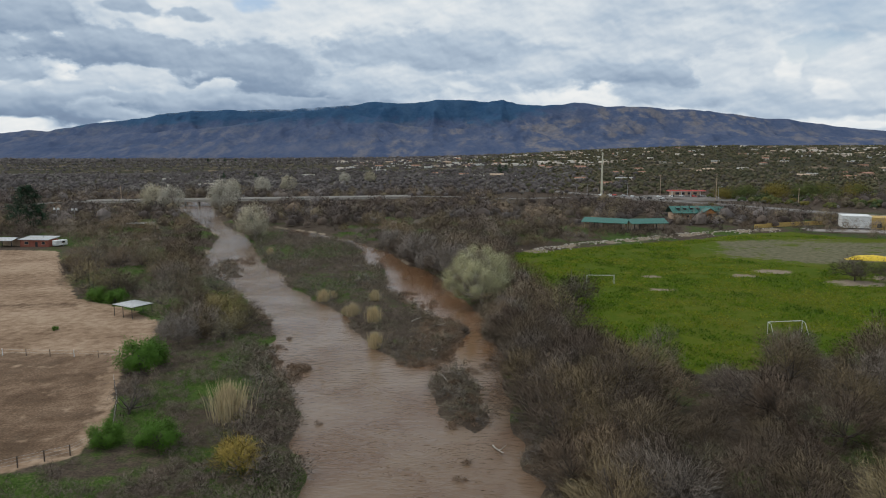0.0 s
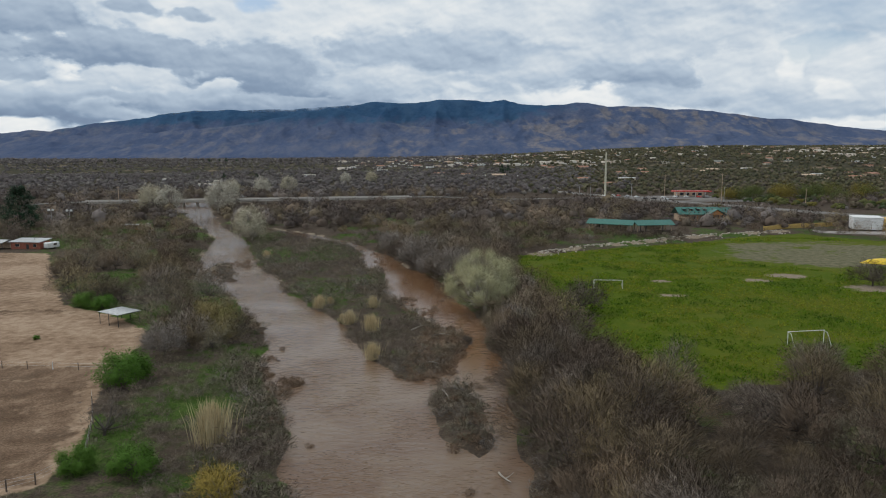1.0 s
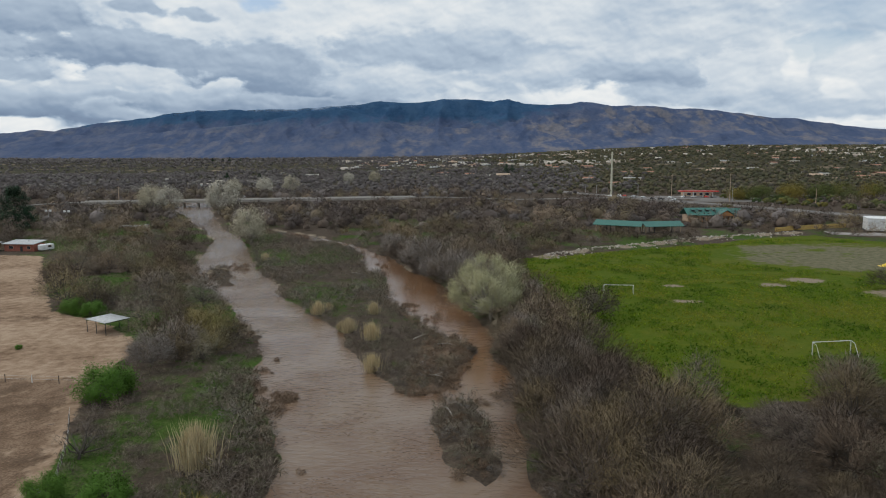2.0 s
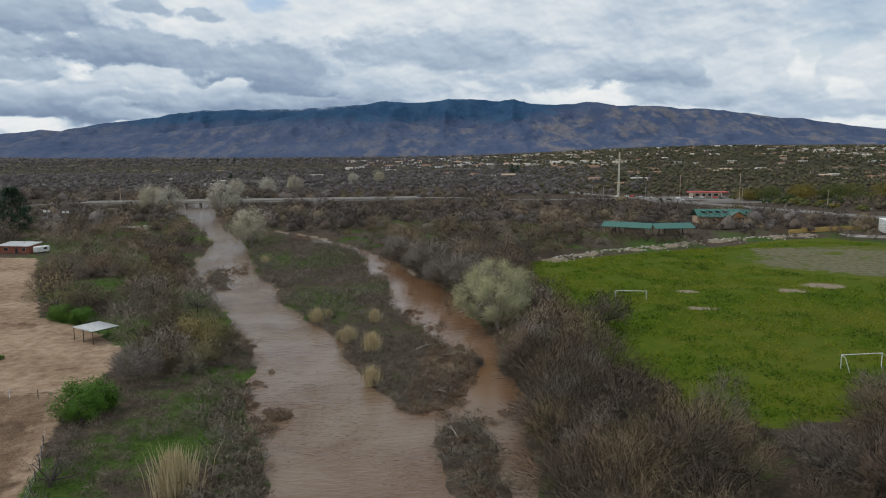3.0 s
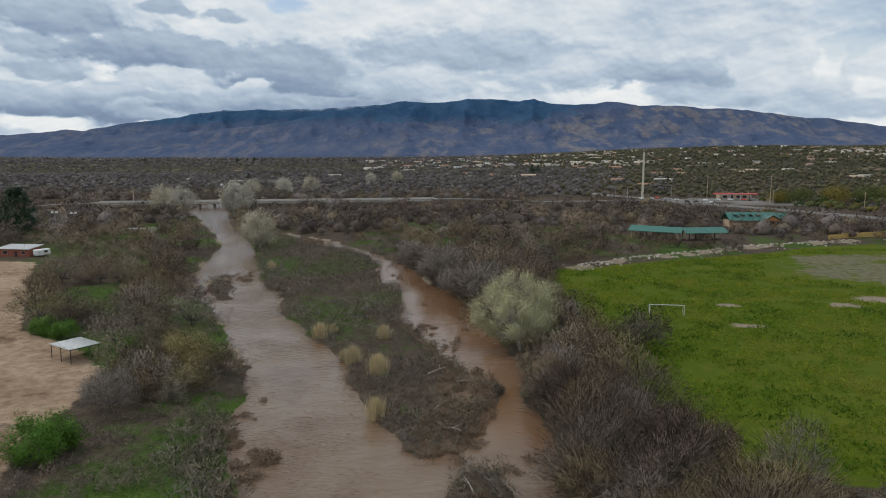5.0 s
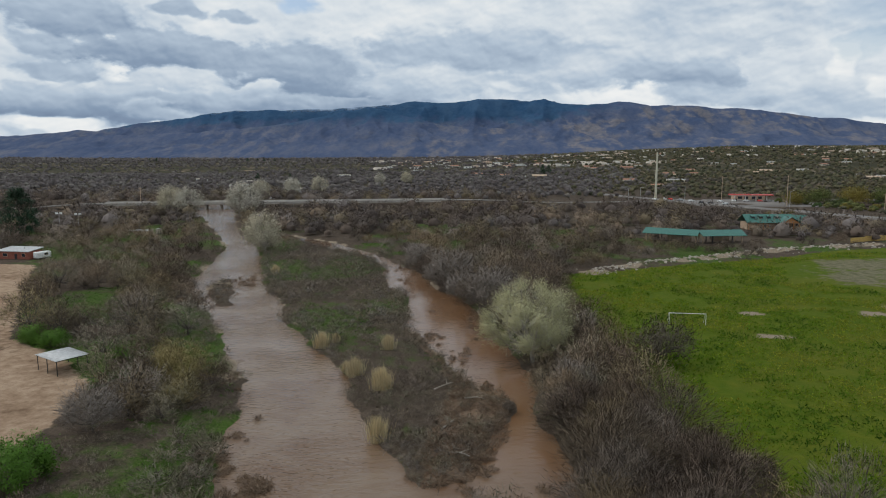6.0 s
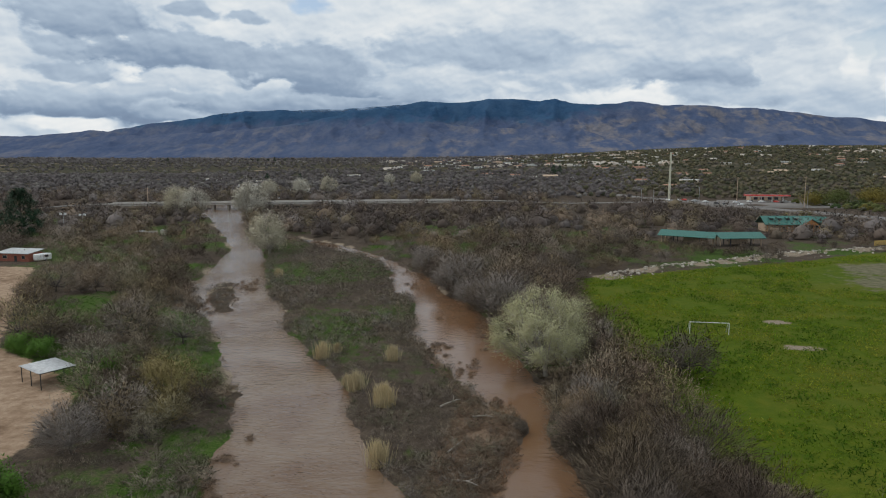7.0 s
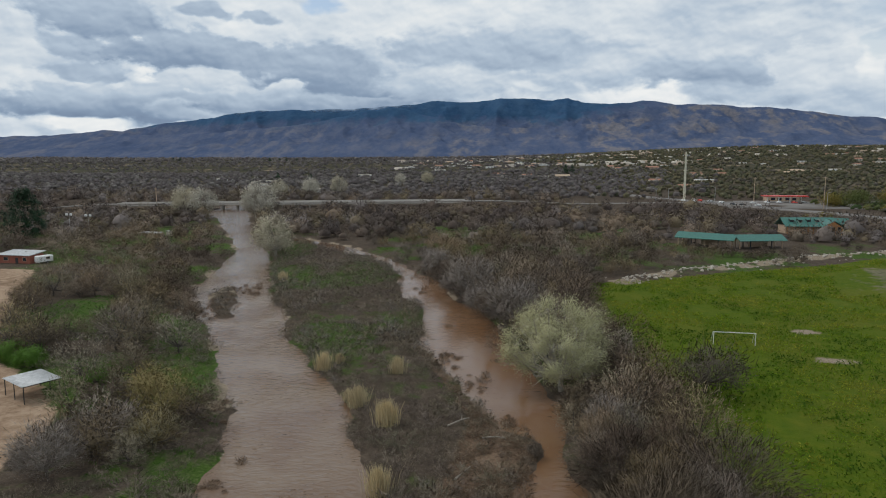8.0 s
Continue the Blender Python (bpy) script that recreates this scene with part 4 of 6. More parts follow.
kinds, light_kinds = bare_trees(5000, 0.78, 0.035, 0.18), bare_trees(1750, 0.72, 0.078, 0.35)
bx, by = jittered(-130, 130, 40, 262, 7.1, 5)
ok = open_land(bx, by) & ~island(bx, by) & (inside(FLATS, bx, by) < -4) & (np.abs(bx) < 0.86 * by + 6)
glade = vnoise(bx, by, 17, 31, 3) > 0.64 - 0.05 * smooth01(by, 140, 180)
ok &= ~(glade & (bx < -25) & (by > 90)) & (inside(LOW_ZONE, bx, by) < 0)

bx, by = bx[ok], by[ok]
qx, qy = jittered(-40, 30, 50, 262, 4.4, 15)
ok = (wet(qx, qy) < -1.4) & (inside(FLATS, qx, qy) < -4) & (inside(FIELD, qx, qy) < -1) & (np.hypot(qx - 7.5, qy - 153) > 8) & ~island(qx, qy) & (inside(STRIP, qx, qy) > -1.5)
far_from = np.array([np.min(np.hypot(bx - a, by - b)) for a, b in zip(qx, qy)]) > 3.2
bx, by = np.concatenate([bx, qx[ok & far_from]]), np.concatenate([by, qy[ok & far_from]])
order = np.argsort(np.hypot(bx * 1.1, by))
rng = np.random.default_rng(9)
for x_, y_, s_ in ((20.5, 122, 1.05), (18.5, 116.5, 1.1), (22.5, 114, 1.1), (24.2, 117.5, 0.9), (22, 109, 1.2), (17.5, 111, 1.1), (26, 110.5, 1.0)):
    put(kinds[rng.integers(0, 6)], x_, y_, rng.uniform(0, 360), s_, 0.05)
for n_, i in enumerate(order[:293]):
    of = kinds if n_ < 112 else light_kinds
    put(of[rng.integers(6, 10) if rng.uniform() < (0.4 if bx[i] < -28 else 0.1) else rng.integers(0, 6)], bx[i], by[i], rng.uniform(0, 360), rng.uniform(0.65, 1.5), 0.05)
for k in kinds + light_kinds:
    drop(k)
rest = order[293:]
mid_kinds = [furry(200 + i, h, s, n, 205, 0.23 * s, 0.06 * s, 0.42, 0.6) for i, (h, s, n) in enumerate(((5.5, 4.2, 14), (6.8, 4.8, 18), (4.6, 4.4, 14), (5.2, 3.6, 12), (7.6, 5.4, 22)))]
mx, my = jittered(-430, 430, 262, 640, 10.4, 6)
ok = open_land(mx, my) & ~island(mx, my) & (np.abs(mx) < 0.86 * my) & (wet(mx, my) < -4)
low_side = (mx > 40) & (my > 430) & (off_line(ROAD, mx, my) < 75)
ok &= ~(low_side & (vnoise(mx, my, 25, 90) > 0.42))
ok &= ~((mx > 0.36 * my) & (my > 470) & (vnoise(mx, my, 40, 77) > 0.42)) & (vnoise(mx, my, 30, 35, 2) < 0.66)
ok &= ~((off_line(CROSS, mx, my) < 46) & (mx > 140) & (vnoise(mx, my, 22, 91) > 0.3))
low_side = low_side[ok]
mx, my = mx[ok], my[ok]
hx_, hy_ = jittered(-95, 110, -40, 42, 6.5, 19)
ok = (wet(hx_, hy_) < -1.5) & (vnoise(hx_, hy_, 25, 36, 2) < 0.6)
behind = np.stack([hx_[ok], hy_[ok], rng.uniform(0.6, 1.1, ok.sum())], 1)
front = np.array([(62 + 4.2 * k + rng.uniform(-1.5, 1.5), 303 + rng.uniform(-5, 5) + 1.2 * max(0, k - 6), rng.uniform(0.6, 0.9)) for k in range(20)] + [(110 + 3.5 * k, 357 + rng.uniform(-7, 6), rng.uniform(0.45, 0.72)) for k in range(16)])
front = front[off_line(BERM, front[:, 0], front[:, 1]) > 5]
spots = np.concatenate([front, np.stack([bx[rest], by[rest], rng.uniform(0.5, 1.15, len(rest))], 1), np.stack([mx, my, np.where((mx > 52) & (mx < 155) & (my < 350), 0.55, 1.0) * rng.uniform(0.8, 1.7, len(mx)) * np.where(low_side | ((off_line(CROSS, mx, my) < 62) & (mx > 90)) | ((off_line(ROAD, mx, my) < 48) & (my < 600)), 0.5, 1.0)], 1)])
fine_kinds = [furry(220 + i, h, s, n, 960, 0.75, 0.115, 0, 0.65) for i, (h, s, n) in enumerate(((5.5, 4.0, 14), (6.8, 4.6, 18), (4.6, 4.2, 14), (5.2, 3.4, 12), (7.8, 5.0, 20)))]
spots = np.concatenate([spots, behind])
near_half = (spots[:, 1] < 335) & (spots[:, 1] > 42)
scatter_joined("bare_thicket", fine_kinds, spots[near_half], M_TWIG_J, "brown leafless mesquite thicket along the river", "woodland", 11)
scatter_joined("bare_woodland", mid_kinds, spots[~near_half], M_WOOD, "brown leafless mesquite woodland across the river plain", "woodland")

# --- far woods and green desert scrub
far_kinds = [clump_crown(300 + i, 5.5, 4.8, 2, 13, 5, 2, 0.06, 0.4, 0.5) for i in range(5)]
fx, fy = jittered(-1100, 1100, 640, 1300, 13.8, 7)
gx, gy = jittered(-2700, 2700, 1300, 3400, 32, 8)
fx, fy = np.concatenate([fx, gx]), np.concatenate([fy, gy])
ok = (np.abs(fx) < 0.82 * fy) & (wet(fx, fy) < -3) & (off_line(ROAD, fx, fy) > 9) & (off_line(CROSS, fx, fy) > 9)
fx, fy = fx[ok], fy[ok]
hill = smooth01(fx / fy + 0.08 * (vnoise(fx, fy, 200, 12) - 0.5) + 0.12 * smooth01(fy, 1000, 2200), 0.06, 0.26)
rng = np.random.default_rng(14)
green = rng.uniform(0, 1, len(fx)) < hill
size = rng.uniform(0.6, 1.35, len(fx)) * (1 + smooth01(fy, 1300, 3000) * 0.9) * np.where(green, 0.7, 1.0)
thin = rng.uniform(0, 1, len(fx)) < np.where(green, 0.75, 0.95)
b_ = ~green & thin
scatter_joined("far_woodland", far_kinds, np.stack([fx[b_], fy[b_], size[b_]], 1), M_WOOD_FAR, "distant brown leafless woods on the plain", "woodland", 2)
g_ = green & thin
sx, sy = jittered(60, 430, 300, 640, 10, 17)
ok = open_land(sx, sy) & (sx > 0.34 * sy) & (sy > 455) & (off_line(CROSS, sx, sy) > 34) & (sx < 0.86 * sy) & (vnoise(sx, sy, 40, 77) > 0.40)
sx, sy = sx[ok], sy[ok]
scrub_kinds = [clump_crown(340 + i, 4.6, 4.2, 1, 5, 5, 2, 0.1, 0.4, 0.6) for i in range(5)]
ux, uy = jittered(-300, 2600, 1200, 3300, 20, 9)
u2, v2 = jittered(0, 1100, 640, 1200, 11, 10)
ux, uy = np.concatenate([ux, u2]), np.concatenate([uy, v2])
ok = (rng.uniform(0, 1, len(ux)) < 0.8 * smooth01(ux / uy + 0.12 * smooth01(uy, 1000, 2200), 0.06, 0.26)) & (ux < 0.82 * uy) & (off_line(ROAD, ux, uy) > 9) & (off_line(CROSS, ux, uy) > 9)
ux, uy = ux[ok], uy[ok]
scatter_joined("desert_scrub", scrub_kinds, np.stack([ux, uy, rng.uniform(0.6, 1.3, len(ux)) * (1 + 0.5 * smooth01(uy, 900, 1800))], 1), M_SCRUB_FAR, "olive green desert scrub on the gentle slopes", "scrub", 3)
near_scrub = [clump_crown(320 + i, 5.0, 4.2, 6, 110, 6, 2, 0.03, 0.2) for i in range(4)]
scatter_joined("roadside_scrub", near_scrub, np.stack([sx, sy, rng.uniform(0.4, 0.85, len(sx)) * (1 + 0.5 * smooth01(sy, 400, 480))], 1), M_SCRUB_MID, "olive and yellow-green desert bushes by the road", "scrub", 13)

# --- low brush on island, bars and banks; green herbs; field tufts
brush = [mound(400 + i, h, 1.35, 110, 0.6, 0.04) for i, h in enumerate((0.9, 1.3))] + [furry(404 + i, h, 1.5, 9, 195, 0.5, 0.05, 0, 0.35) for i, h in enumerate((1.6, 2.0, 1.4))]
brush_far = [mound(410 + i, h, 1.5, 46, 0.7, 0.085) for i, h in enumerate((0.9, 1.3))] + [furry(414 + i, h, 1.7, 8, 92, 0.6, 0.09, 0, 0.4) for i, h in enumerate((1.7, 2.2, 1.5))]
ix, iy = jittered(-125, 10, 82, 356, 1.95, 21)
ok = (island(ix, iy) | (inside(FLATS, ix, iy) > 0)) & (inside(SHOAL, ix, iy) < -3) & (wet(ix, iy) < -0.5) & (vnoise(ix, iy, 9, 51, 3) > 0.30)
lx, ly = jittered(-110, 110, 44, 250, 2.3, 22)
ok2 = open_land(lx, ly) & ~island(lx, ly) & (np.abs(lx) < 0.84 * ly + 4) & ((vnoise(lx, ly, 8, 53, 3) > 0.46) | ((inside(LOW_ZONE, lx, ly) > 0) & (vnoise(lx, ly, 9, 55, 3) > 0.47)))
rng = np.random.default_rng(23)
ex, ey = jittered(-112, 12, 48, 300, 1.9, 26)
w_ = wet(ex, ey)
lz, lw = jittered(-56, -12, 44, 122, 1.75, 27)
ok4 = (inside(LOW_ZONE, lz, lw) > 0.5) & (wet(lz, lw) < -0.6) & ((vnoise(lz, lw, 9, 55, 3) > 0.47) | (wet(lz, lw) > -6))
for cx, cy, r in ((-50, 106, 4), (-39, 77, 5), (-29, 86, 2.5), (-23.5, 71, 2.5)):
    ok4 &= np.hypot(lz - cx, lw - cy) > r
ok3 = (w_ < -0.3) & (w_ > -4.0) & (vnoise(ex, ey, 7, 57, 3) > 0.40) & (np.abs(ex) < 0.84 * ey + 4)
spots = np.concatenate([np.stack([lz[ok4], lw[ok4], rng.uniform(0.55, 1.2, ok4.sum()) * (1 + 0.55 * (wet(lz[ok4], lw[ok4]) > -6.5))], 1), np.stack([ex[ok3], ey[ok3], rng.uniform(0.55, 1.2, ok3.sum())], 1), np.stack([ix[ok], iy[ok], rng.uniform(0.5, 1.1, ok.sum()) * np.where(rng.uniform(0, 1, ok.sum()) < 0.16, 1.7, 1.0)], 1), np.stack([lx[ok2], ly[ok2], rng.uniform(0.5, 1.2, ok2.sum())], 1)])
close = (spots[:, 1] < 165) & (spots[:, 0] < 20)
scatter_joined("low_brush", brush, spots[close], M_BRUSH, "grey-brown leafless low brush on the near banks", "brush", 4)
scatter_joined("island_brush", brush_far, spots[~close], M_BRUSH, "grey-brown leafless brush on the island and far banks", "brush", 14)
herbs = [mound(420 + i, 0.3, 1.0, 50, 0.28, 0.11, 0.5) for i in range(3)]
hx, hy = jittered(-110, 20, 60, 330, 2.0, 24)
ok = (wet(hx, hy) < -1.0) & (inside(LOT, hx, hy) < -1) & (vnoise(hx, hy, 17, 31, 3) > 0.52 - 0.05 * (inside(ISLAND, hx, hy) > 0) - 0.05 * ((hx < -38) & (hy > 120))) & (inside(FIELD, hx, hy) < 0) & (inside(SHOAL, hx, hy) < -3) & (np.abs(hx) < 0.84 * hy)
scatter_joined("green_weeds", herbs, np.stack([hx[ok], hy[ok], rng.uniform(0.5, 1.1, ok.sum())], 1), M_HERB, "fresh green weeds between the bushes", "weeds", 5)
tufts = [mound(440 + i, h, 1.3, 20, 0.55, 0.2, 0.25, 0.95) for i, h in enumerate((0.3, 0.4, 0.55))]
tx, ty = jittered(18, 160, 104, 300, 1.45, 25)
ok = (inside(FIELD, tx, ty) > 0.5) & (inside(GREY_PATCH, tx, ty) < 2) & (vnoise(tx, ty, 7, 61, 3) > 0.36) & (np.abs(tx) < 0.84 * ty)
for px, py, r_ in WORN:
    ok &= np.hypot((tx - px) / 1.5, ty - py) > r_ * 0.8
scatter_joined("field_grass", tufts, np.stack([tx[ok], ty[ok], rng.uniform(0.5, 1.2, ok.sum())], 1), M_TUFT, "shaggy green grass tufts on the sports field", "grass", 6, 8)

# --- single trees and bushes that stand out
t_ = tree_thing("cottonwood_tree", 501, "large cottonwood with pale new leaves on the side channel", "tree", 14.0, 8.4, 30000, 0.46, 0.085, M_PALE, M_PALEBARK, "", 40, 0.46, 0.12, 0.088, 0.1, 0.8, -0.4, 0.5, (1600, 2.0, 0.06, M_SILVER, "silvery bare twigs"), 0.25)
t_.matrix_basis = pose(6.6, 157, -0.3) @ Matrix.Scale(1.12, 4)
grey = tree_thing("grey_tree", 502, "leafless grey tree with fine dense twigs by the channel", "tree", 7.5, 4.8, 5200, 1.0, 0.06, M_GREY, M_BARK, "grey bankside trees", 24, lay=0.2, stray=0.45, scatter=0.15)
for x, y, s in ((11.5, 137, 0.85), (-1.0, 193, 1.45), (-12, 221, 1.5), (-50.5, 121, 0.85), (-24, 254, 1.2), (-8, 208, 1.0)):
    put(grey, x, y, rng.uniform(0, 360), s)
drop(grey)
pale = tree_thing("pale_cottonwood_tree", 503, "pale silvery cottonwood tree beside the river", "tree", 11, 5.8, 6200, 0.62, 0.12, M_SILVER, M_PALEBARK, "pale river cottonwoods", 30, 0.34, 0.14, 0.13, low=-0.3, fill=0.55, lay=0.3, stray=0.5)
for x, y, s in ((-86, 288, 1.55), (-152, 437, 2.1), (-186, 437, 1.75), (-200, 446, 1.8), (-211, 640, 1.7), (-190, 665, 1.8), (-172, 690, 1.7), (-145, 880, 1.5), (-115, 900, 1.6), (-215, 655, 1.3)):
    put(pale, x, y, rng.uniform(0, 360), s)
drop(pale)
green = tree_thing("green_bush", 504, "rounded bush with dense bright green leaves at the lot", "bush", 4.4, 4.2, 9500, 0.30, 0.13, M_GREEN, M_DARKBARK, "bright green bushes", 26, 0.16, 0.1, 0.12, 0.1, 1.0, -0.45, 0.55, None, 0.5)
for x, y, s in ((-50, 106, 1.2), (-41.3, 77.3, 0.66), (-34.8, 77, 0.80), (-86, 160, 0.85), (-80, 157, 0.8), (-64, 150, 0.55), (-80, 132, 0.2)):
    put(green, x, y, rng.uniform(0, 360), s)
drop(green)
yellow = tree_thing("yellow_bush", 505, "yellow twiggy broom bush on the river bank", "bush", 3.4, 2.6, 2600, 0.8, 0.06, M_YELLOW, M_BARK, "yellow bushes", 16, 0.09, 0.08)
for x, y, s in ((-23.5, 71, 1.05),):
    put(yellow, x, y, rng.uniform(0, 360), s)
drop(yellow)
olive = tree_thing("olive_tree", 509, "bushy tree with fine olive-yellow twigs behind the shelter", "tree", 5.6, 4.6, 4200, 0.8, 0.065, M_OLIVE, M_BARK, "olive-yellow trees", 24, low=-0.4, fill=0.45)
for x, y, s in ((-47, 139, 1.1), (-52.5, 145, 0.85), (-44, 131, 0.75)):
    put(olive, x, y, rng.uniform(0, 360), s)
drop(olive)
verde = tree_thing("palo_verde_tree", 511, "spreading yellow-green desert tree beyond the junction", "tree", 7.0, 6.5, 2400, 0.75, 0.26, M_VERDE, M_BARK, "yellow-green desert trees", 22, low=-0.3)
for x, y, s in ((218, 566, 0.85), (228, 574, 0.9), (237, 566, 1.0), (247, 556, 0.6), (262, 568, 1.1), (274, 590, 1.2), (291, 582, 1.15), (304, 600, 1.0), (325, 612, 1.1), (296, 545, 0.9), (340, 585, 1.0), (318, 560, 0.8), (356, 620, 1.1), (262, 620, 0.9)):
    put(verde, x, y, rng.uniform(0, 360), s * 1.5)
drop(verde)
lone = tree_thing("lone_mesquite_tree", 506, "spreading dark bare mesquite standing in the grass", "tree", 5.0, 4.8, 2200, 0.95, 0.08, M_DARKTWIG, M_DARKBARK, "field trees", 17, 0.2, 0.2, 0.15, low=-0.1, fill=0.45)
put(lone, 27.5, 157, 40, 1.5)
put(lone, 111, 189, 120, 1.35)
put(lone, 121, 187, 200, 1.2)
drop(lone)
dark = tree_thing("dark_bush", 508, "dark leafless bush leaning over the side channel", "bush", 4.2, 3.0, 2200, 0.8, 0.07, M_DARKTWIG, M_DARKBARK, "dark channel bushes", 15, low=-0.4, fill=0.45)
for x, y, s in ((8.2, 131, 0.7), (9.6, 125.5, 0.7), (10.2, 118, 0.75), (2.2, 134, 0.35)):
    put(dark, x, y, rng.uniform(0, 360), s)
drop(dark)
dead = tree_thing("dead_tree", 507, "small dead tree with bare dark branches", "tree", 3.8, 3.0, 220, 0.9, 0.05, M_DARKBARK, M_DARKBARK, "", 9, 0.2)
dead.matrix_basis = pose(-43.5, 87, -0.1) @ Matrix.Scale(1.25, 4)


def reed_clump(seed, n=760, height=3.9, spread=1.7):
    rng = np.random.default_rng(seed)
    vs, fs = [], []
    for i in range(n):
        w, r = rng.uniform(0, 6.283), abs(rng.normal(0, 0.42)) * spread
        base = np.array((math.cos(w) * r, math.sin(w) * r, 0))
        lean = base * 0.32 + rng.normal(0, 0.26, 3) * (1, 1, 0)
        h = height * rng.uniform(0.45, 1.05)
        side = np.array((math.cos(w * 7), math.sin(w * 7), 0)) * 0.024
        mid, tip = base + lean * 0.45 + (0, 0, h * 0.6), base + lean * 1.25 + (0, 0, h)
        k = len(vs)
        vs += [base - side, base + side, mid - side * 1.3, mid + side * 1.3, tip]
        fs += [(k, k + 1, k + 3), (k, k + 3, k + 2), (k + 2, k + 3, k + 4)]
    return tri_mesh("reed_clump", np.array(vs), np.array(fs), M_STRAW)


reed = new("reed_clump", reed_clump(510))
tagged(reed, "tall clump of dry straw-coloured reeds", "reeds", "dry reed clumps")
for x, y, s in ((-29.2, 85.3, 1.45), (-32, 163.5, 0.85), (-22.5, 147.5, 0.85), (-16.8, 140, 0.95), (-19.2, 161, 0.75), (-14.5, 123, 0.85), (-24.5, 150, 0.5), (-66, 240, 0.8), (-30, 166, 0.5)):
    put(reed, x, y, rng.uniform(0, 360), s)
drop(reed)


def pine_tree():
    rng = np.random.default_rng(520)
    e = thing("pine_tree", (-194, 305, 0), "tall dark green pine beside the brick house", "tree")
    part("trunk", tri_mesh("trunk", *tubes([(np.array([(0, 0, -0.3), (0.1, 0, 7), (0, 0.1, 21)]), 0.4, 0.08)], 7), M_DARKBARK, smooth=True), None, e)
    at, way = [], []
    for k in range(260):
        z = rng.uniform(3.0, 20.8)
        r = 7.4 * min(1.0, (22.0 - z) / 10.0) ** 0.75 * min(1.0, 0.55 + (z - 3) / 8) * rng.uniform(0.45, 1.0)
        w = rng.uniform(0, 6.283)
        at.append((math.cos(w) * r, math.sin(w) * r, z + 0.1 * r))
        way.append((math.cos(w), math.sin(w), 0.5))
    v, f, nn = slivers(rng, np.array(at) * (1.12, 1.12, 1.04), np.array(way), 9000, 1.0, 0.30, 0.55, 0.8)
    part("crown", tri_mesh("crown", v, f, M_PINE, None, True, nn), None, e)
    return e


pine = pine_tree()
far_pine = new("pine_tree")
prng = np.random.default_rng(521)
at_ = np.array([(math.cos(w) * r, math.sin(w) * r, z) for w, r, z in zip(prng.uniform(0, 6.28, 60), prng.uniform(1, 5.5, 60), prng.uniform(4, 19, 60))])
at_[:, :2] *= np.clip((22 - at_[:, 2:]) / 12, 0.1, 1)
tagged(far_pine, "dark green conifer far out on the plain", "tree", "far conifers")
part("trunk", rod((0, 0, -0.5), (0, 0, 18), 0.4, 0.1, 5), M_DARKBARK, far_pine)
part("crown", tri_mesh("crown", *slivers(prng, at_, at_ * (0.2, 0.2, 0) + (0, 0, 0.5), 420, 2.2, 1.0, 0.8, 0.6, 0.0, (0, 0, 8))[:2], M_PINE), None, far_pine)
for x, y, s in ((70, 1120, 0.9), (80, 1135, 0.8), (-345, 1010, 0.6), (-300, 1020, 0.55), (-820, 2250, 0.8), (-790, 2260, 0.7), (-760, 2240, 0.85), (-730, 2255, 0.7), (-1180, 2300, 0.7), (-1150, 2290, 0.8)):
    put(far_pine, x, y, rng.uniform(0, 360), s)
drop(far_pine)


# --- flood debris: heaps of drift sticks in the shallows
def drift_heap(seed):
    v, f, _ = mound(seed, 0.9, 1.2, 170, 0.8, 0.07, 0.5)
    return tri_mesh("driftwood", v, f, M_DEBRIS)


heaps = [drift_heap(600 + i) for i in range(4)]
hx = [(-24.7, 109.7, 1.1), (-17.8, 86.3, 0.55), (1.8, 74.9, 0.7), (1.1, 70.7, 0.6), (5.5, 111.6, 0.9), (8.8, 73.6, 0.5), (-13, 174.5, 1.0), (-11, 173, 0.6), (-14.5, 196, 0.7), (-4, 172, 0.7), (-32, 129, 0.7)]
hrng = random.Random(31)
for cx, cy, rx, ry, n in ((-72, 217, 5, 22, 46), (-5, 122, 4, 9, 20), (-3.5, 140, 3, 9, 26), (0.5, 132, 1.2, 6, 14), (-1.5, 121, 1.5, 7, 12), (-7, 160, 2, 6, 10), (1.5, 97, 3, 12, 22), (-13, 172, 3, 6, 8), (-30, 244, 6, 14, 14), (-95, 330, 8, 10, 12), (-33.5, 118, 1.5, 8, 8), (-25, 95, 1.5, 8, 8), (-41, 140, 2, 8, 8), (-26.5, 108, 1.6, 7, 16), (-24.8, 109.3, 0.8, 1.6, 5), (-31, 118, 1.2, 6, 8), (-3.5, 117, 3.5, 7, 16), (-1.5, 127, 2.5, 7, 12)):
    for _ in range(n):
        hx.append((cx + hrng.uniform(-1, 1) * rx + 0.0, cy + hrng.uniform(-1, 1) * ry, hrng.uniform(0.35, 1.0)))
for x, y, s in hx:
    ob = new("driftwood", heaps[hrng.randrange(4)])
    z = max(float(ground_z(x, y)), WATER_Z)
    ob.matrix_basis = pose(x, y, z - 0.06, 0, 0, hrng.uniform(0, 360)) @ Matrix.Diagonal((s, s * hrng.uniform(0.7, 1.5), s, 1))
    tagged(ob, "tangle of brown flood driftwood in shallow water", "driftwood", "flood driftwood")


def rock_mesh(seed):
    bm = bmesh.new()
    bmesh.ops.create_icosphere(bm, subdivisions=1, radius=0.5)
    r = random.Random(seed)
    for v in bm.verts:
        v.co = Vector((v.co.x * 1.2, v.co.y * 0.95, v.co.z * 0.7)) * r.uniform(0.72, 1.2)
    me = bpy.data.meshes.new("boulder")
    bm.to_mesh(me)
    bm.free()
    me.materials.append(M_STONE)
    return me


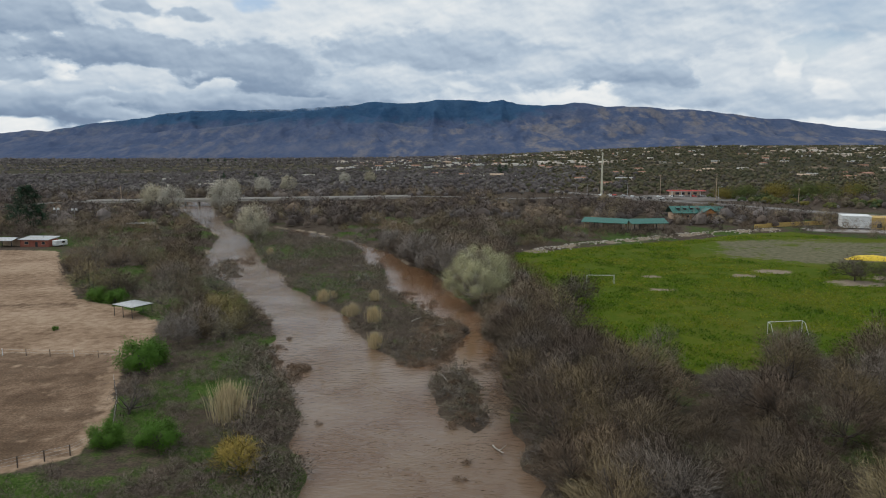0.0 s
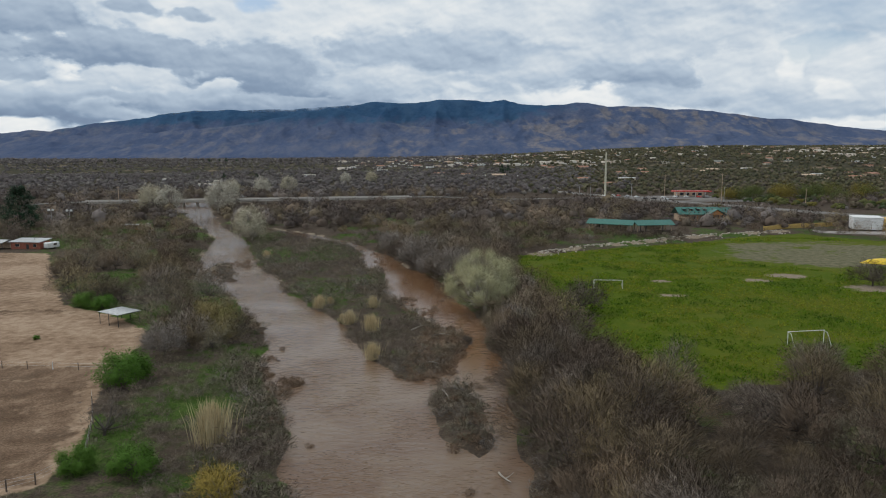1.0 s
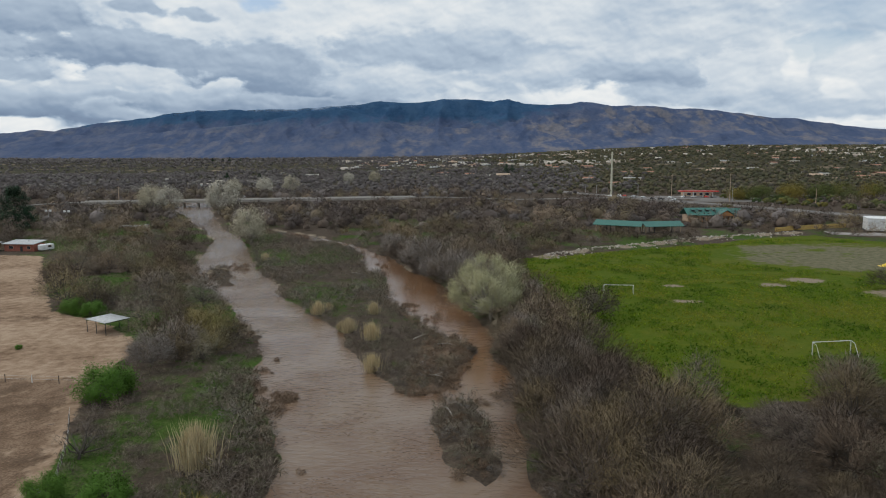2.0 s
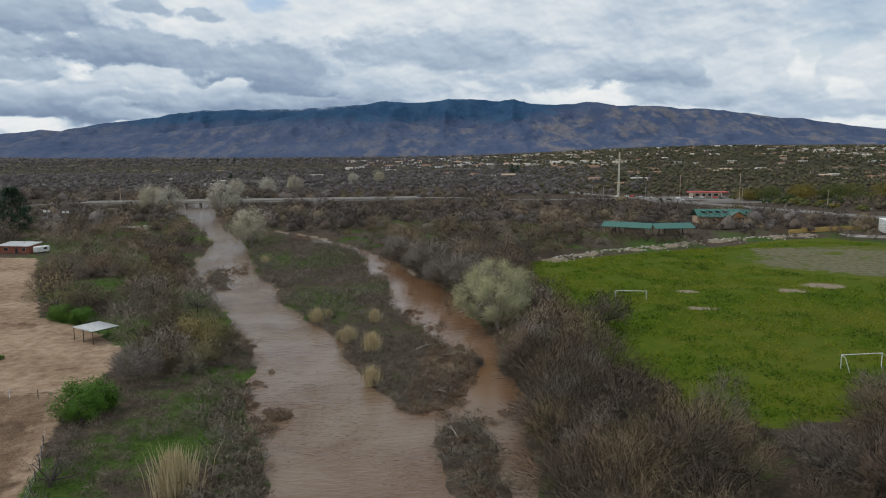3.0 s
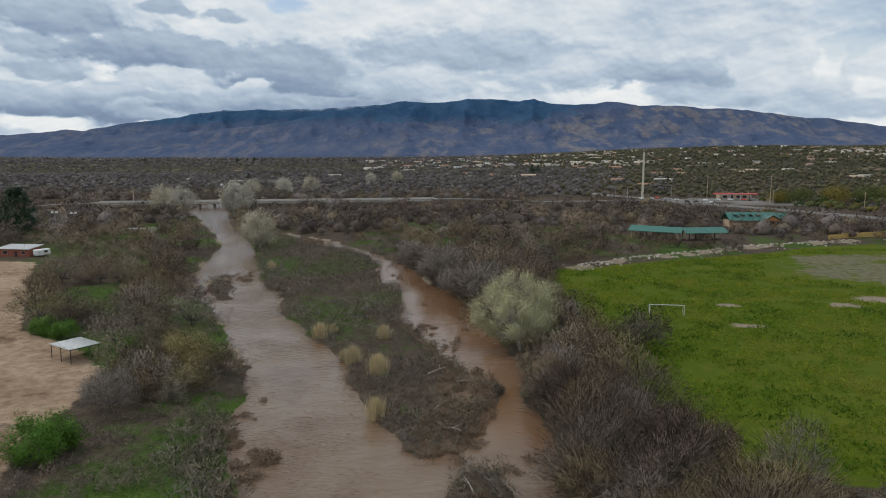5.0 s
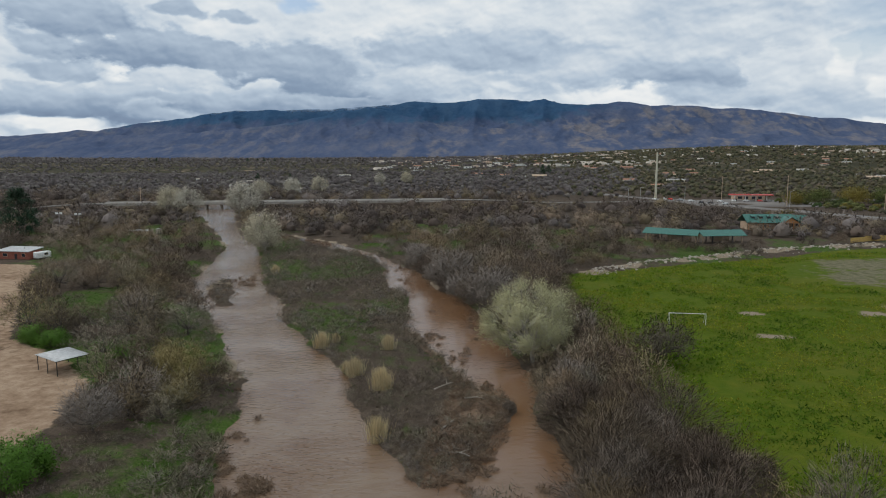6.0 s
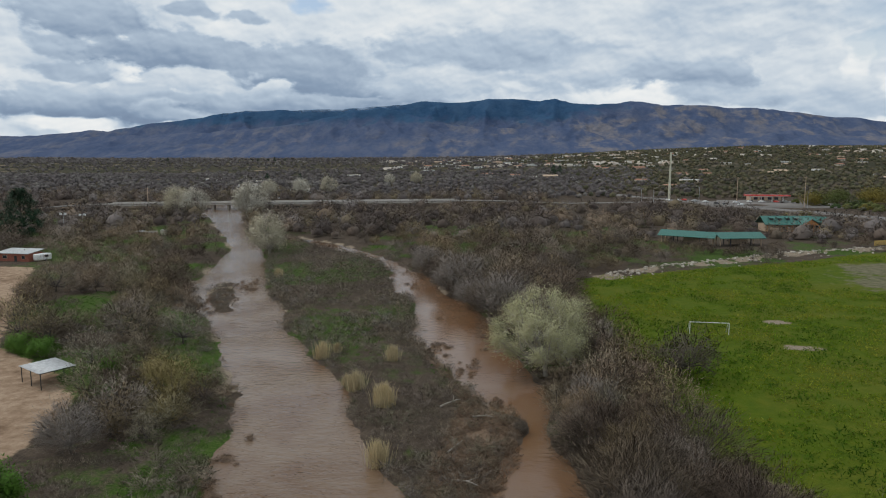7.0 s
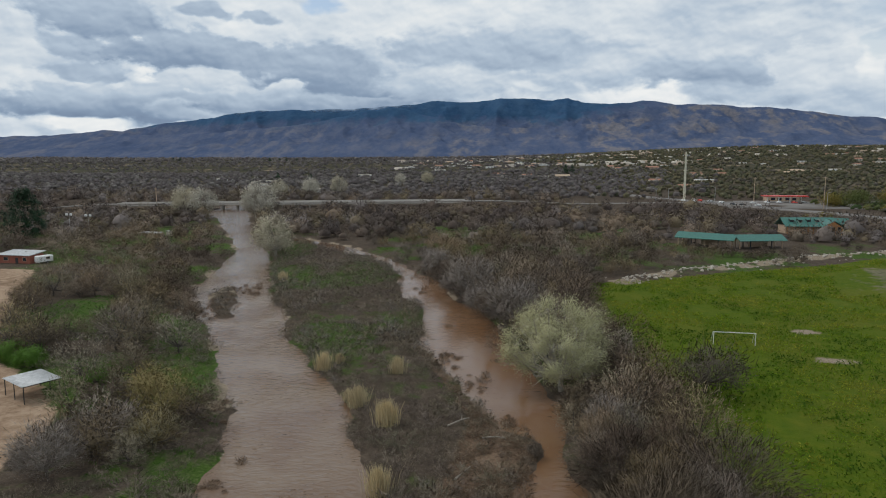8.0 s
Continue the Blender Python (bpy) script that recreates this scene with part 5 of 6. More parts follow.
# --- riprap berm along the field's edge: boulders
rocks = [rock_mesh(700 + i) for i in range(6)]
rr = random.Random(41)
count = 0
while count < 290:
    k = rr.randrange(len(BERM) - 1)
    f = rr.random()
    (ax, ay), (cx, cy) = BERM[k], BERM[k + 1]
    x, y = ax + (cx - ax) * f, ay + (cy - ay) * f
    o = rr.gauss(0, 2.8)
    x, y = x + 0.55 * o, y - 0.83 * o
    s = rr.uniform(0.4, 1.25)
    ob = new("boulder", rocks[rr.randrange(6)])
    ob.matrix_basis = pose(x, y, float(ground_z(x, y)) + 0.12 * s, rr.uniform(-20, 20), rr.uniform(-20, 20), rr.uniform(0, 360)) @ Matrix.Scale(s, 4)
    tagged(ob, "pale angular boulder of the riprap embankment", "rock", "riprap boulders")
    count += 1


# ---------------------------------------------------------------- roads and bridge
def ribbon(line, width, lift, thick=0.25, name="road", mat=None, level=None):
    """A road along a line, draped on the land or at a set height, with real thickness."""
    pts = []
    for (ax, ay), (cx, cy) in zip(line, line[1:]):
        n = max(2, int(math.hypot(cx - ax, cy - ay) / 8))
        pts += [(ax + (cx - ax) * k / n, ay + (cy - ay) * k / n) for k in range(n)]
    pts.append(line[-1])
    p = np.array(pts)
    d = np.gradient(p, axis=0)
    d /= np.linalg.norm(d, axis=1, keepdims=True)
    side = np.stack([-d[:, 1], d[:, 0]], 1) * width / 2
    z = ground_z(p[:, 0], p[:, 1]) + lift if level is None else level(p[:, 0], p[:, 1])
    rows = [np.column_stack([p + s * side, z + dz]) for s, dz in ((1, 0), (-1, 0), (-1, -thick), (1, -thick))]
    v, n = np.concatenate(rows), len(p)
    f = [(a * n + j, b * n + j, b * n + j + 1, a * n + j + 1) for a, b in ((0, 1), (1, 2), (2, 3), (3, 0)) for j in range(n - 1)]
    return tri_mesh(name, v, np.array(f), mat)


def deck(x, y):
    g = ground_z(x, y)
    return np.maximum(np.where(x > 60, 0, 3.4 * smooth01(-x, -60, 30) * (1 - smooth01(-x, 275, 340))), np.where(x > 40, g + 0.25, 0.4))


tagged(new("road", ribbon(ROAD, 11, 0, 0.5, "road", M_ASPHALT, deck)), "grey asphalt road that crosses the river on a low bridge", "road", kind="structure")
tagged(new("road", ribbon(CROSS, 17, 0.3, 0.4, "road", M_ASPHALT)), "wide grey asphalt road at the junction", "road", kind="structure")
bridge = thing("bridge", (0, 0, 0), "low concrete road bridge with solid parapets over the river", "bridge")
span = [(-268, 489.5), (-266, 490), (-185, 512), (-43, 550), (-38, 551.5)]
for s in (-1, 1):
    line = [(x + s * 1.6, y - s * 5.6) for x, y in span]
    part("parapet", ribbon(line, 0.4, 0, 1.5, "parapet", M_CONCRETE, lambda x, y: deck(x, y) + 0.95), None, bridge, "pale concrete parapet")
part("deck", ribbon(span[1:4], 12.5, 0, 0.8, "deck", M_CONCRETE, lambda x, y: deck(x, y) - 0.52), None, bridge)
for k in range(9):
    x = -222 + k * 9.5
    y = 490 + (x + 266) * 22 / 81
    part("pier", box(0.9, 9.5, 4.6, (x, y, 0.1), 0.05, radians(15)), M_CONCRETE, bridge)
tagged(new("pavement", ribbon([(166, 328), (185, 324), (215, 310), (262, 290)], 15, 0.10, 0.6, "pavement", M_PALEPAVE)), "pale concrete forecourt before the white building", "pavement", kind="structure")
tagged(new("pavement", ribbon([(142, 584), (195, 586), (246, 584)], 84, 0.2, 0.4, "pavement", M_ASPHALT)), "wide grey asphalt forecourt of the filling station", "pavement", kind="structure")


# ---------------------------------------------------------------- buildings
def window(parent, x, y, z, w, h, along="x"):
    fr = part("window_frame", box(w + 0.2, 0.12, h + 0.2, (x, y, z), 0.0) if along == "x" else box(0.12, w + 0.2, h + 0.2, (x, y, z), 0.0), M_TAN, parent)
    part("pane", box(w, 0.16, h, (x, y, z), 0.0) if along == "x" else box(0.16, w, h, (x, y, z), 0.0), M_GLASS, fr)


def brick_house():
    e = thing("brick_house", (-163.5, 263, 0), "long red brick house with a white metal roof", "house", turn=-6)
    part("wall", box(12, 6, 2.9, (0, 0, 1.35), 0.03), M_REDBRICK, e)
    part("roof", solid([(-6.5, -3.7, 2.8), (6.5, -3.7, 2.8), (6.5, 3.6, 3.6), (-6.5, 3.6, 3.6), (-6.5, -3.7, 2.98), (6.5, -3.7, 2.98), (6.5, 3.6, 3.78), (-6.5, 3.6, 3.78)],
                       [(0, 3, 2, 1), (4, 5, 6, 7), (0, 1, 5, 4), (1, 2, 6, 5), (2, 3, 7, 6), (3, 0, 4, 7)]), M_WHITEROOF, e, "white sheet metal roof")
    part("door", box(1.0, 0.14, 2.0, (1.0, -3.03, 1.0), 0.02), M_DARK, e)
    window(e, -3.2, -3.0, 1.6, 1.6, 1.0)
    window(e, 4.0, -3.0, 1.6, 1.2, 1.0)
    part("vent", rod((1.5, 0.5, 3.1), (1.5, 0.5, 3.9), 0.16), M_STEEL, e)


def barn():
    e = thing("open_barn", (-176, 262.5, 0), "low shed with a pale metal roof and dark opening", "shed", turn=-6)
    part("roof", gable(8.5, 6, 2.5, 0.9), M_WHITEROOF, e)
    part("wall", box(8.2, 0.2, 2.6, (0, 2.6, 1.25), 0.02), M_TAN, e)
    for x in (-4, 0, 4):
        part("post", box(0.18, 0.18, 2.7, (x, -2.7, 1.25), 0.01), M_DARK, e)


def trailer():
    e = thing("white_trailer", (-154.8, 262, 0), "white camping trailer parked beside the house", "trailer", turn=70)
    part("body", box(5.2, 2.4, 2.1, (0, 0, 1.6), 0.25), M_WHITE, e)
    for s in (-1, 1):
        wheel = part("wheel", rod((0.4, s * 1.0, 0.42), (0.4, s * 1.22, 0.42), 0.4, sides=14), M_RUBBER, e)
        part("rim", rod((0.4, s * 1.2, 0.42), (0.4, s * 1.25, 0.42), 0.2, sides=10), M_STEEL, wheel)
    part("hitch", rod((2.5, 0, 0.7), (3.6, 0, 0.5), 0.06), M_DARK, e)
    window(e, 0.6, -1.2, 1.9, 1.2, 0.6)


def ramada():
    """Open livestock shade: corrugated roof on steel posts."""
    e = thing("shade_shelter", (-70.3, 145, 0), "open shelter with a pale corrugated roof on dark posts", "shelter", turn=-31)
    n, w, d = 34, 6.9, 5.4
    v, f = [], []
    for i in range(n + 1):
        for dz in (0, -0.05):
            for y in (-d / 2, d / 2):
                v.append((-w / 2 + w * i / n, y, 2.62 + 0.035 * (i % 2) + dz + 0.05 * (y > 0)))
    for i in range(n):
        k = 4 * i
        f += [(k, k + 4, k + 5, k + 1), (k + 2, k + 3, k + 7, k + 6), (k, k + 2, k + 6, k + 4), (k + 1, k + 5, k + 7, k + 3)]
    part("roof", tri_mesh("roof", np.array(v), np.array(f), M_WHITEROOF), None, e, "pale corrugated metal roof")
    for x in (-3.2, 0, 3.2):
        part("rafter", box(0.08, d - 0.2, 0.14, (x, 0, 2.5), 0.01), M_DARK, e)
        for y in (-2.4, 2.4):
            part("post", rod((x, y, -0.3), (x, y, 2.48), 0.07), M_DARK, e)


def pavilion():
    e = thing("picnic_pavilion", (0, 0, 0), "long open pavilion with an angled green metal roof", "pavilion")
    for (ax, ay), (cx, cy) in (((64, 338), (82.5, 327.5)), ((82.5, 327.5), (100, 331))):
        length, turn = math.hypot(cx - ax, cy - ay), math.atan2(cy - ay, cx - ax)
        m = Matrix.Translation(((ax + cx) / 2, (ay + cy) / 2, 0)) @ Matrix.Rotation(turn, 4, "Z")
        bm = gable(length, 8.0, 3.0, 2.0, 0.6)
        bm.transform(m)
        part("roof", bm, M_GREENROOF, e, "green sheet metal roof")
        for k in range(5):
            for s in (-1, 1):
                bm = box(0.35, 0.35, 3.4, (-length / 2 + 0.5 + k * (length - 1) / 4, s * 2.7, 1.6), 0.03)
                bm.transform(m)
                part("post", bm, M_DARK if k % 2 else M_TAN, e)
        bm = box(length * 0.45, 0.2, 2.6, (length * 0.1, 2.5, 1.3), 0.02)
        bm.transform(m)
        part("wall", bm, M_TAN, e)


def lodge():
    e = thing("lodge_building", (131, 384, 0), "wide building with a green metal roof, dormers and orange gable", "building", turn=3)
    part("wall", box(26, 10, 4.2, (0, 2, 1.9), 0.03), M_TAN, e)
    part("roof", gable(27, 13, 3.9, 4.0, 1.0, cy=1.5), M_GREENROOF, e, "green sheet metal roof")
    for k in range(4):
        x = -9.5 + 4.6 * k
        d = part("dormer", box(1.9, 2.2, 1.4, (x, -1.3, 6.4), 0.02), M_DARK, e, "dark dormer with green cap")
        part("dormer_roof", gable(2.2, 2.6, 7.05, 0.5, 0.2, 0.1, x, -1.3), M_GREENROOF, d)
    g = gable(10, 11, 3.9, 3.3, 0.8)
    g.transform(Matrix.Translation((9.5, -4.5, 0)) @ Matrix.Rotation(math.pi / 2, 4, "Z"))
    part("roof", g, M_GREENROOF, e, "green sheet metal porch roof")
    part("gable_wall", solid([(4.6, -9.4, 4.1), (14.4, -9.4, 4.1), (9.5, -9.4, 6.9), (4.6, -9.2, 4.1), (14.4, -9.2, 4.1), (9.5, -9.2, 6.9)], [(0, 1, 2), (3, 5, 4), (0, 3, 4, 1), (1, 4, 5, 2), (2, 5, 3, 0)]), M_TIMBER, e, "orange timber gable")
    for x in (4.8, 8.0, 11.0, 14.2):
        part("post", box(0.4, 0.4, 4.2, (x, -9.3, 1.9), 0.03), M_TIMBER, e)
    for k in range(6):
        part("post", box(0.35, 0.35, 4.2, (-12.5 + 2.8 * k, -4.2, 1.9), 0.03), M_TIMBER, e)
    part("wing_roof", gable(12, 9, 4.2, 2.8, 0.7, cx=20, cy=9), M_GREENROOF, e)
    part("wing_wall", box(11.5, 8, 4.4, (20, 9, 2.0), 0.03), M_TAN, e)
    e.scale = (0.82, 0.82, 0.9)
    for x in (-8, -3, 16.5, 20, 23.5):
        window(e, x, -3.0 if x < 5 else 5.0, 2.0, 1.6, 1.4)


def white_hall():
    e = thing("commercial_building", (196, 333, 0), "flat-roofed building, white on one side and yellow beside", "building", turn=-22)
    part("wall", box(12, 14, 6.4, (-3, 0, 3.0), 0.04), M_WHITE, e, "white rendered wall")
    part("base", box(12.1, 14.1, 0.9, (-3, 0, 0.3), 0.02), M_DARK, e)
    part("yellow_wall", box(16, 13, 6.0, (11.1, 0.4, 2.9), 0.04), M_YELLOWWALL, e, "yellow rendered wall")
    part("coping", box(12.4, 14.4, 0.25, (-3, 0, 6.3), 0.02), M_WHITE, e)
    for x in (6.5, 10.5, 14.5):
        window(e, x, -6.1, 2.0, 1.8, 2.0)


def station():
    e = thing("fuel_canopy", (201, 604, 0), "filling station canopy with a bright red edge", "canopy", turn=-4)
    z = float(ground_z(201, 604))
    e.location.z = z
    part("canopy_edge", box(32, 9, 0.8, (0, 0, 5.3), 0.05), M_RED, e, "red fascia")
    part("ceiling_panel", box(31.4, 8.4, 0.2, (0, 0, 4.8), 0.0), M_WHITE, e)
    for x in (-12, -4, 4, 12):
        part("column", box(0.6, 0.6, 5.2, (x, 0, 2.3), 0.03), M_WHITE, e)
        part("fuel_pump", box(0.7, 0.5, 1.9, (x + 1.3, 0, 0.9), 0.05), M_DARK, e)
    s = thing("station_shop", (208, 630, z), "flat pale shop behind the fuel pumps", "shop")
    part("wall", box(24, 10, 3.6, (0, 0, 1.6), 0.04), M_TAN, s)
    part("fascia", box(24.3, 10.3, 0.6, (0, 0, 3.5), 0.03), M_CREAM, s)
    for x in (-8, -3, 3, 8):
        window(s, x, -5.0, 1.8, 3.2, 2.0)


def goal(x, y, turn):
    e = thing("football_goal", (x, y, float(ground_z(x, y)) - 0.02), "white metal football goal without a net on grass", "goal", "football goals", turn)
    for s in (-1, 1):
        part("post", rod((s * 3.66, 0, -0.2), (s * 3.66, 0, 2.44), 0.075), M_WHITE, e)
        part("stay", rod((s * 3.66, 0.06, 2.4), (s * 3.66, 0.9, 2.2), 0.045), M_WHITE, e)
        part("back_stay", rod((s * 3.66, 0.9, 2.2), (s * 3.66, 2.1, 0.0), 0.045), M_WHITE, e)
    part("crossbar", rod((-3.73, 0, 2.44), (3.73, 0, 2.44), 0.075), M_WHITE, e)


def monopole():
    z = float(ground_z(131, 622))
    e = thing("tall_pole", (131, 622, z), "very tall beige steel utility pole by the junction", "pole")
    part("shaft", rod((0, 0, -0.5), (0, 0, 39 - z), 1.05, 0.62, 12), M_BEIGE, e)
    for h, w in ((24, 3.4), (30, 2.2), (36.5, 2.6)):
        part("arm", rod((-w / 2, 0, h), (w / 2, 0, h), 0.16), M_BEIGE, e)


def street_light(x, y, h, arm):
    e = thing("street_lamp", (x, y, float(ground_z(x, y))), "grey steel street lamp with a curved arm", "lamp", "street lamps")
    part("pole", rod((0, 0, -0.3), (0, 0, h), 0.2, 0.13), M_STEEL, e)
    part("arm", rod((0, 0, h - 0.1), (arm, 0, h + 0.6), 0.09), M_STEEL, e)
    part("lamp_head", box(1.0, 0.4, 0.2, (arm, 0, h + 0.62), 0.04), M_STEEL, e)


def utility_pole(x, y, h):
    e = thing("utility_pole", (x, y, float(ground_z(x, y))), "slim wooden utility pole with a crossarm", "pole", "utility poles")
    part("pole", rod((0, 0, -0.5), (0, 0, h), 0.28, 0.18), M_TAN, e)
    part("crossarm", box(2.6, 0.16, 0.2, (0, 0, h - 1.0), 0.02), M_TAN, e)


def car(paint, name="car"):
    e = new(name)
    tagged(e, "small parked car on the grey asphalt", "car", "cars at the junction")
    prof = [(-2.2, 0.35), (2.2, 0.35), (2.25, 0.8), (1.3, 0.92), (0.6, 1.42), (-1.1, 1.45), (-1.9, 0.98), (-2.25, 0.9)]
    n = len(prof)
    pts = [(x, y * (0.86 if z > 1.2 else 1), z) for y in (-0.88, 0.88) for x, z in prof]
    part("body", solid(pts, [list(range(n)), list(range(n, 2 * n))[::-1]] + [[i, (i + 1) % n, n + (i + 1) % n, n + i] for i in range(n)]), paint, e)
    part("windscreen", solid([(1.22, -0.72, 0.97), (1.22, 0.72, 0.97), (0.66, 0.66, 1.40), (0.66, -0.66, 1.40), (1.27, -0.72, 0.99), (1.27, 0.72, 0.99), (0.71, 0.66, 1.42), (0.71, -0.66, 1.42)],
                             [(0, 1, 2, 3), (4, 7, 6, 5), (0, 4, 5, 1), (1, 5, 6, 2), (2, 6, 7, 3), (3, 7, 4, 0)]), M_GLASS, e)
    for x in (-1.4, 1.4):
        for s in (-1, 1):
            w = part("wheel", rod((x, s * 0.72, 0.33), (x, s * 0.93, 0.33), 0.33, sides=12), M_RUBBER, e)
            part("rim", rod((x, s * 0.92, 0.33), (x, s * 0.95, 0.33), 0.18, sides=8), M_STEEL, w)
    return e


brick_house(), barn(), trailer(), ramada(), pavilion(), lodge(), white_hall(), station(), monopole()
goal(39.8, 184.4, -4)
goal(64.7, 131.4, 190)
for x, y, h, a in ((112, 590, 11, 2.4), (152, 612, 11, -2.4), (205, 540, 11, 2.4), (100, 575, 11, -2.2)):
    street_light(x, y, h, a)
for x, y, h in ((205, 545, 22), (176, 596, 20), (-250, 505, 14), (250, 505, 12)):
    utility_pole(x, y, h)
paints = [car(m) for m in (M_WHITE, M_DARK, M_RED, M_STEEL)]
cr = random.Random(77)
for x, y in ((126, 604), (132, 596), (139, 606), (144, 594), (150, 586), (136, 612), (152, 566), (157, 560), (184, 592), (194, 594), (204, 592), (212, 595), (166, 556), (172, 585), (146, 601)):
    m = pose(x, y, max(float(ground_z(x, y)), 0) + 0.62, 0, 0, cr.choice((15, 195, 110, 290)) + cr.uniform(-6, 6))
    copy_thing(paints[cr.choice((0, 0, 1, 1, 2, 3))], m)
for c in paints:
    drop(c)

e = thing("boundary_wall", (0, 0, 0), "low ochre rendered wall along the road", "wall")
for k in range(6):
    ax, ay, cx, cy = 144 + 7.4 * k, 331 + 3.6 * k, 144 + 7.4 * (k + 1), 331 + 3.6 * (k + 1)
    part("wall_panel", box(8.1, 0.3, 2.3, ((ax + cx) / 2, (ay + cy) / 2, float(ground_z(ax, ay)) + 0.95), 0.03, math.atan2(3.6, 7.4)), M_YELLOWWALL, e)


def tarpaulin():
    bm = bmesh.new()
    bmesh.ops.create_grid(bm, x_segments=22, y_segments=8, size=0.5)
    r = random.Random(3)
    for v in bm.verts:
        u, w = v.co.x * 2, v.co.y * 2
        h = max(0.0, (1 - abs(u) ** 3) * (1 - w * w)) * 1.6 + (r.random() - 0.5) * 0.25
        v.co = Vector((v.co.x * 15, v.co.y * 6 * (1 - 0.5 * (u < -0.5)), max(h, 0.05)))
    geom = bmesh.ops.extrude_face_region(bm, geom=bm.faces[:])["geom"]
    bmesh.ops.translate(bm, verts=[g for g in geom if isinstance(g, bmesh.types.BMVert)], vec=(0, 0, -0.04))
    me = bpy.data.meshes.new("tarpaulin")
    bm.to_mesh(me)
    bm.free()
    me.materials.append(M_TARP)
    ob = new("tarpaulin", me)
    ob.matrix_basis = pose(139, 229, float(ground_z(139, 229)), 0, 0, -12)
    tagged(ob, "bright yellow tarpaulin over a low heap at the field edge", "tarpaulin")


tarpaulin()


# --- houses on the slopes
def slope_house(kind, wall, roof, w, d, pitched):
    e = new("hillside_house")
    tagged(e, "low desert house with pale walls on the scrubby slope", "house", "hillside houses")
    part("wall", box(w, d, 4.4, (0, 0, 1.2), 0.05), wall, e)
    if pitched:
        part("roof", gable(w, d, 3.3, 1.7, 0.6), roof, e)
    else:
        part("roof", box(w + 0.4, d + 0.4, 0.5, (0, 0, 3.5), 0.05), roof, e)
    for k in range(3):
        window(e, -w / 3 + k * w / 3, -d / 2, 1.5, 2.0, 1.4)
    return e


models = [slope_house(0, M_CREAM, M_TILE, 17, 10, True), slope_house(1, M_TAN, M_TILE, 20, 11, True), slope_house(2, M_CREAM, M_WHITE, 18, 11, False), slope_house(3, M_WHITE, M_CREAM, 22, 12, False), slope_house(4, M_TAN, M_TAN, 19, 10, True)]
hr = random.Random(5)
done = []
while len(done) < 288:
    y = 820 + 2400 * hr.random() ** 0.9
    lean = hr.uniform(-0.16, 0.72)
    if len(done) < 90:
        y, lean = hr.uniform(1500, 2700), hr.uniform(-0.16, 0.16)
    if len(done) >= 90 and hr.random() > min(1.0, 0.15 + (lean + 0.16) * 2.4 + 0.5 * (y > 2200)):
        continue
    x = lean * y
    if any(abs(x - a) + abs(y - b) < 34 for a, b in done):
        continue
    done.append((x, y))
    put(models[hr.randrange(5) if len(done) > 90 else hr.choice((0, 2, 3, 3, 4))], x, y, hr.uniform(-35, 35), hr.uniform(0.7, 1.15) if len(done) > 90 else hr.uniform(0.75, 1.2), 0.7)
for x, y in ((-330, 930), (-300, 820), (-250, 1150), (-420, 1000), (-205, 720), (-150, 1350), (-60, 1500)):
    put(models[3], x, y, hr.uniform(-20, 20), 0.95, 0.0)
for mo in models:
    drop(mo)


def plain_house(w, d):
    v = np.array([(x, y, z) for z in (-1.0, 3.4) for x, y in ((-w, -d), (w, -d), (w, d), (-w, d))] + [(-w, 0, 4.6), (w, 0, 4.6)], float)
    f = np.array([(0, 1, 5), (0, 5, 4), (1, 2, 6), (1, 6, 5), (2, 3, 7), (2, 7, 6), (3, 0, 4), (3, 4, 7), (4, 5, 9), (4, 9, 8), (6, 7, 8), (6, 8, 9), (5, 6, 9), (7, 4, 8)])
    return v, f


tiny = []
while len(tiny) < 260:
    y, lean = hr.uniform(1500, 3100), hr.uniform(-0.20, 0.75)
    if vnoise(lean * y, y, 260, 71, 2) > 0.47:
        tiny.append((lean * y, y, hr.uniform(0.8, 1.35)))
far_homes = leafy("far_house_walls", [(0, (0.50, 0.44, 0.36)), (0.5, (0.60, 0.55, 0.48)), (1, (0.42, 0.32, 0.24))], True, 0.9, 0.1)
scatter_joined("far_houses", [plain_house(9, 5.5), plain_house(7, 5), plain_house(12, 6)], tiny, far_homes, "distant cream and tan houses over the hillside", "houses", 16)

# --- paddock fence of dark posts with wires
fence = thing("paddock_fence", (0, 0, 0), "wire fence on weathered dark posts round the dirt lot", "fence")
line = [(-58, 66), (-50, 69), (-44, 74), (-42, 80), (-47, 91), (-52, 100)]
for (ax, ay), (cx, cy) in zip(line, line[1:]):
    n = max(2, round(math.hypot(cx - ax, cy - ay) / 3))
    for k in range(n):
        x, y = ax + (cx - ax) * k / n, ay + (cy - ay) * k / n
        z = float(ground_z(x, y))
        part("post", rod((x, y, z - 0.2), (x, y, z + 1.35), 0.08, 0.07, 6), M_WOODPOST, fence)
        x2, y2 = ax + (cx - ax) * (k + 1) / n, ay + (cy - ay) * (k + 1) / n
        for h in (0.5, 0.9, 1.25):
            part("wire", rod((x, y, z + h), (x2, y2, float(ground_z(x2, y2)) + h), 0.012, sides=4), M_STEEL, fence)

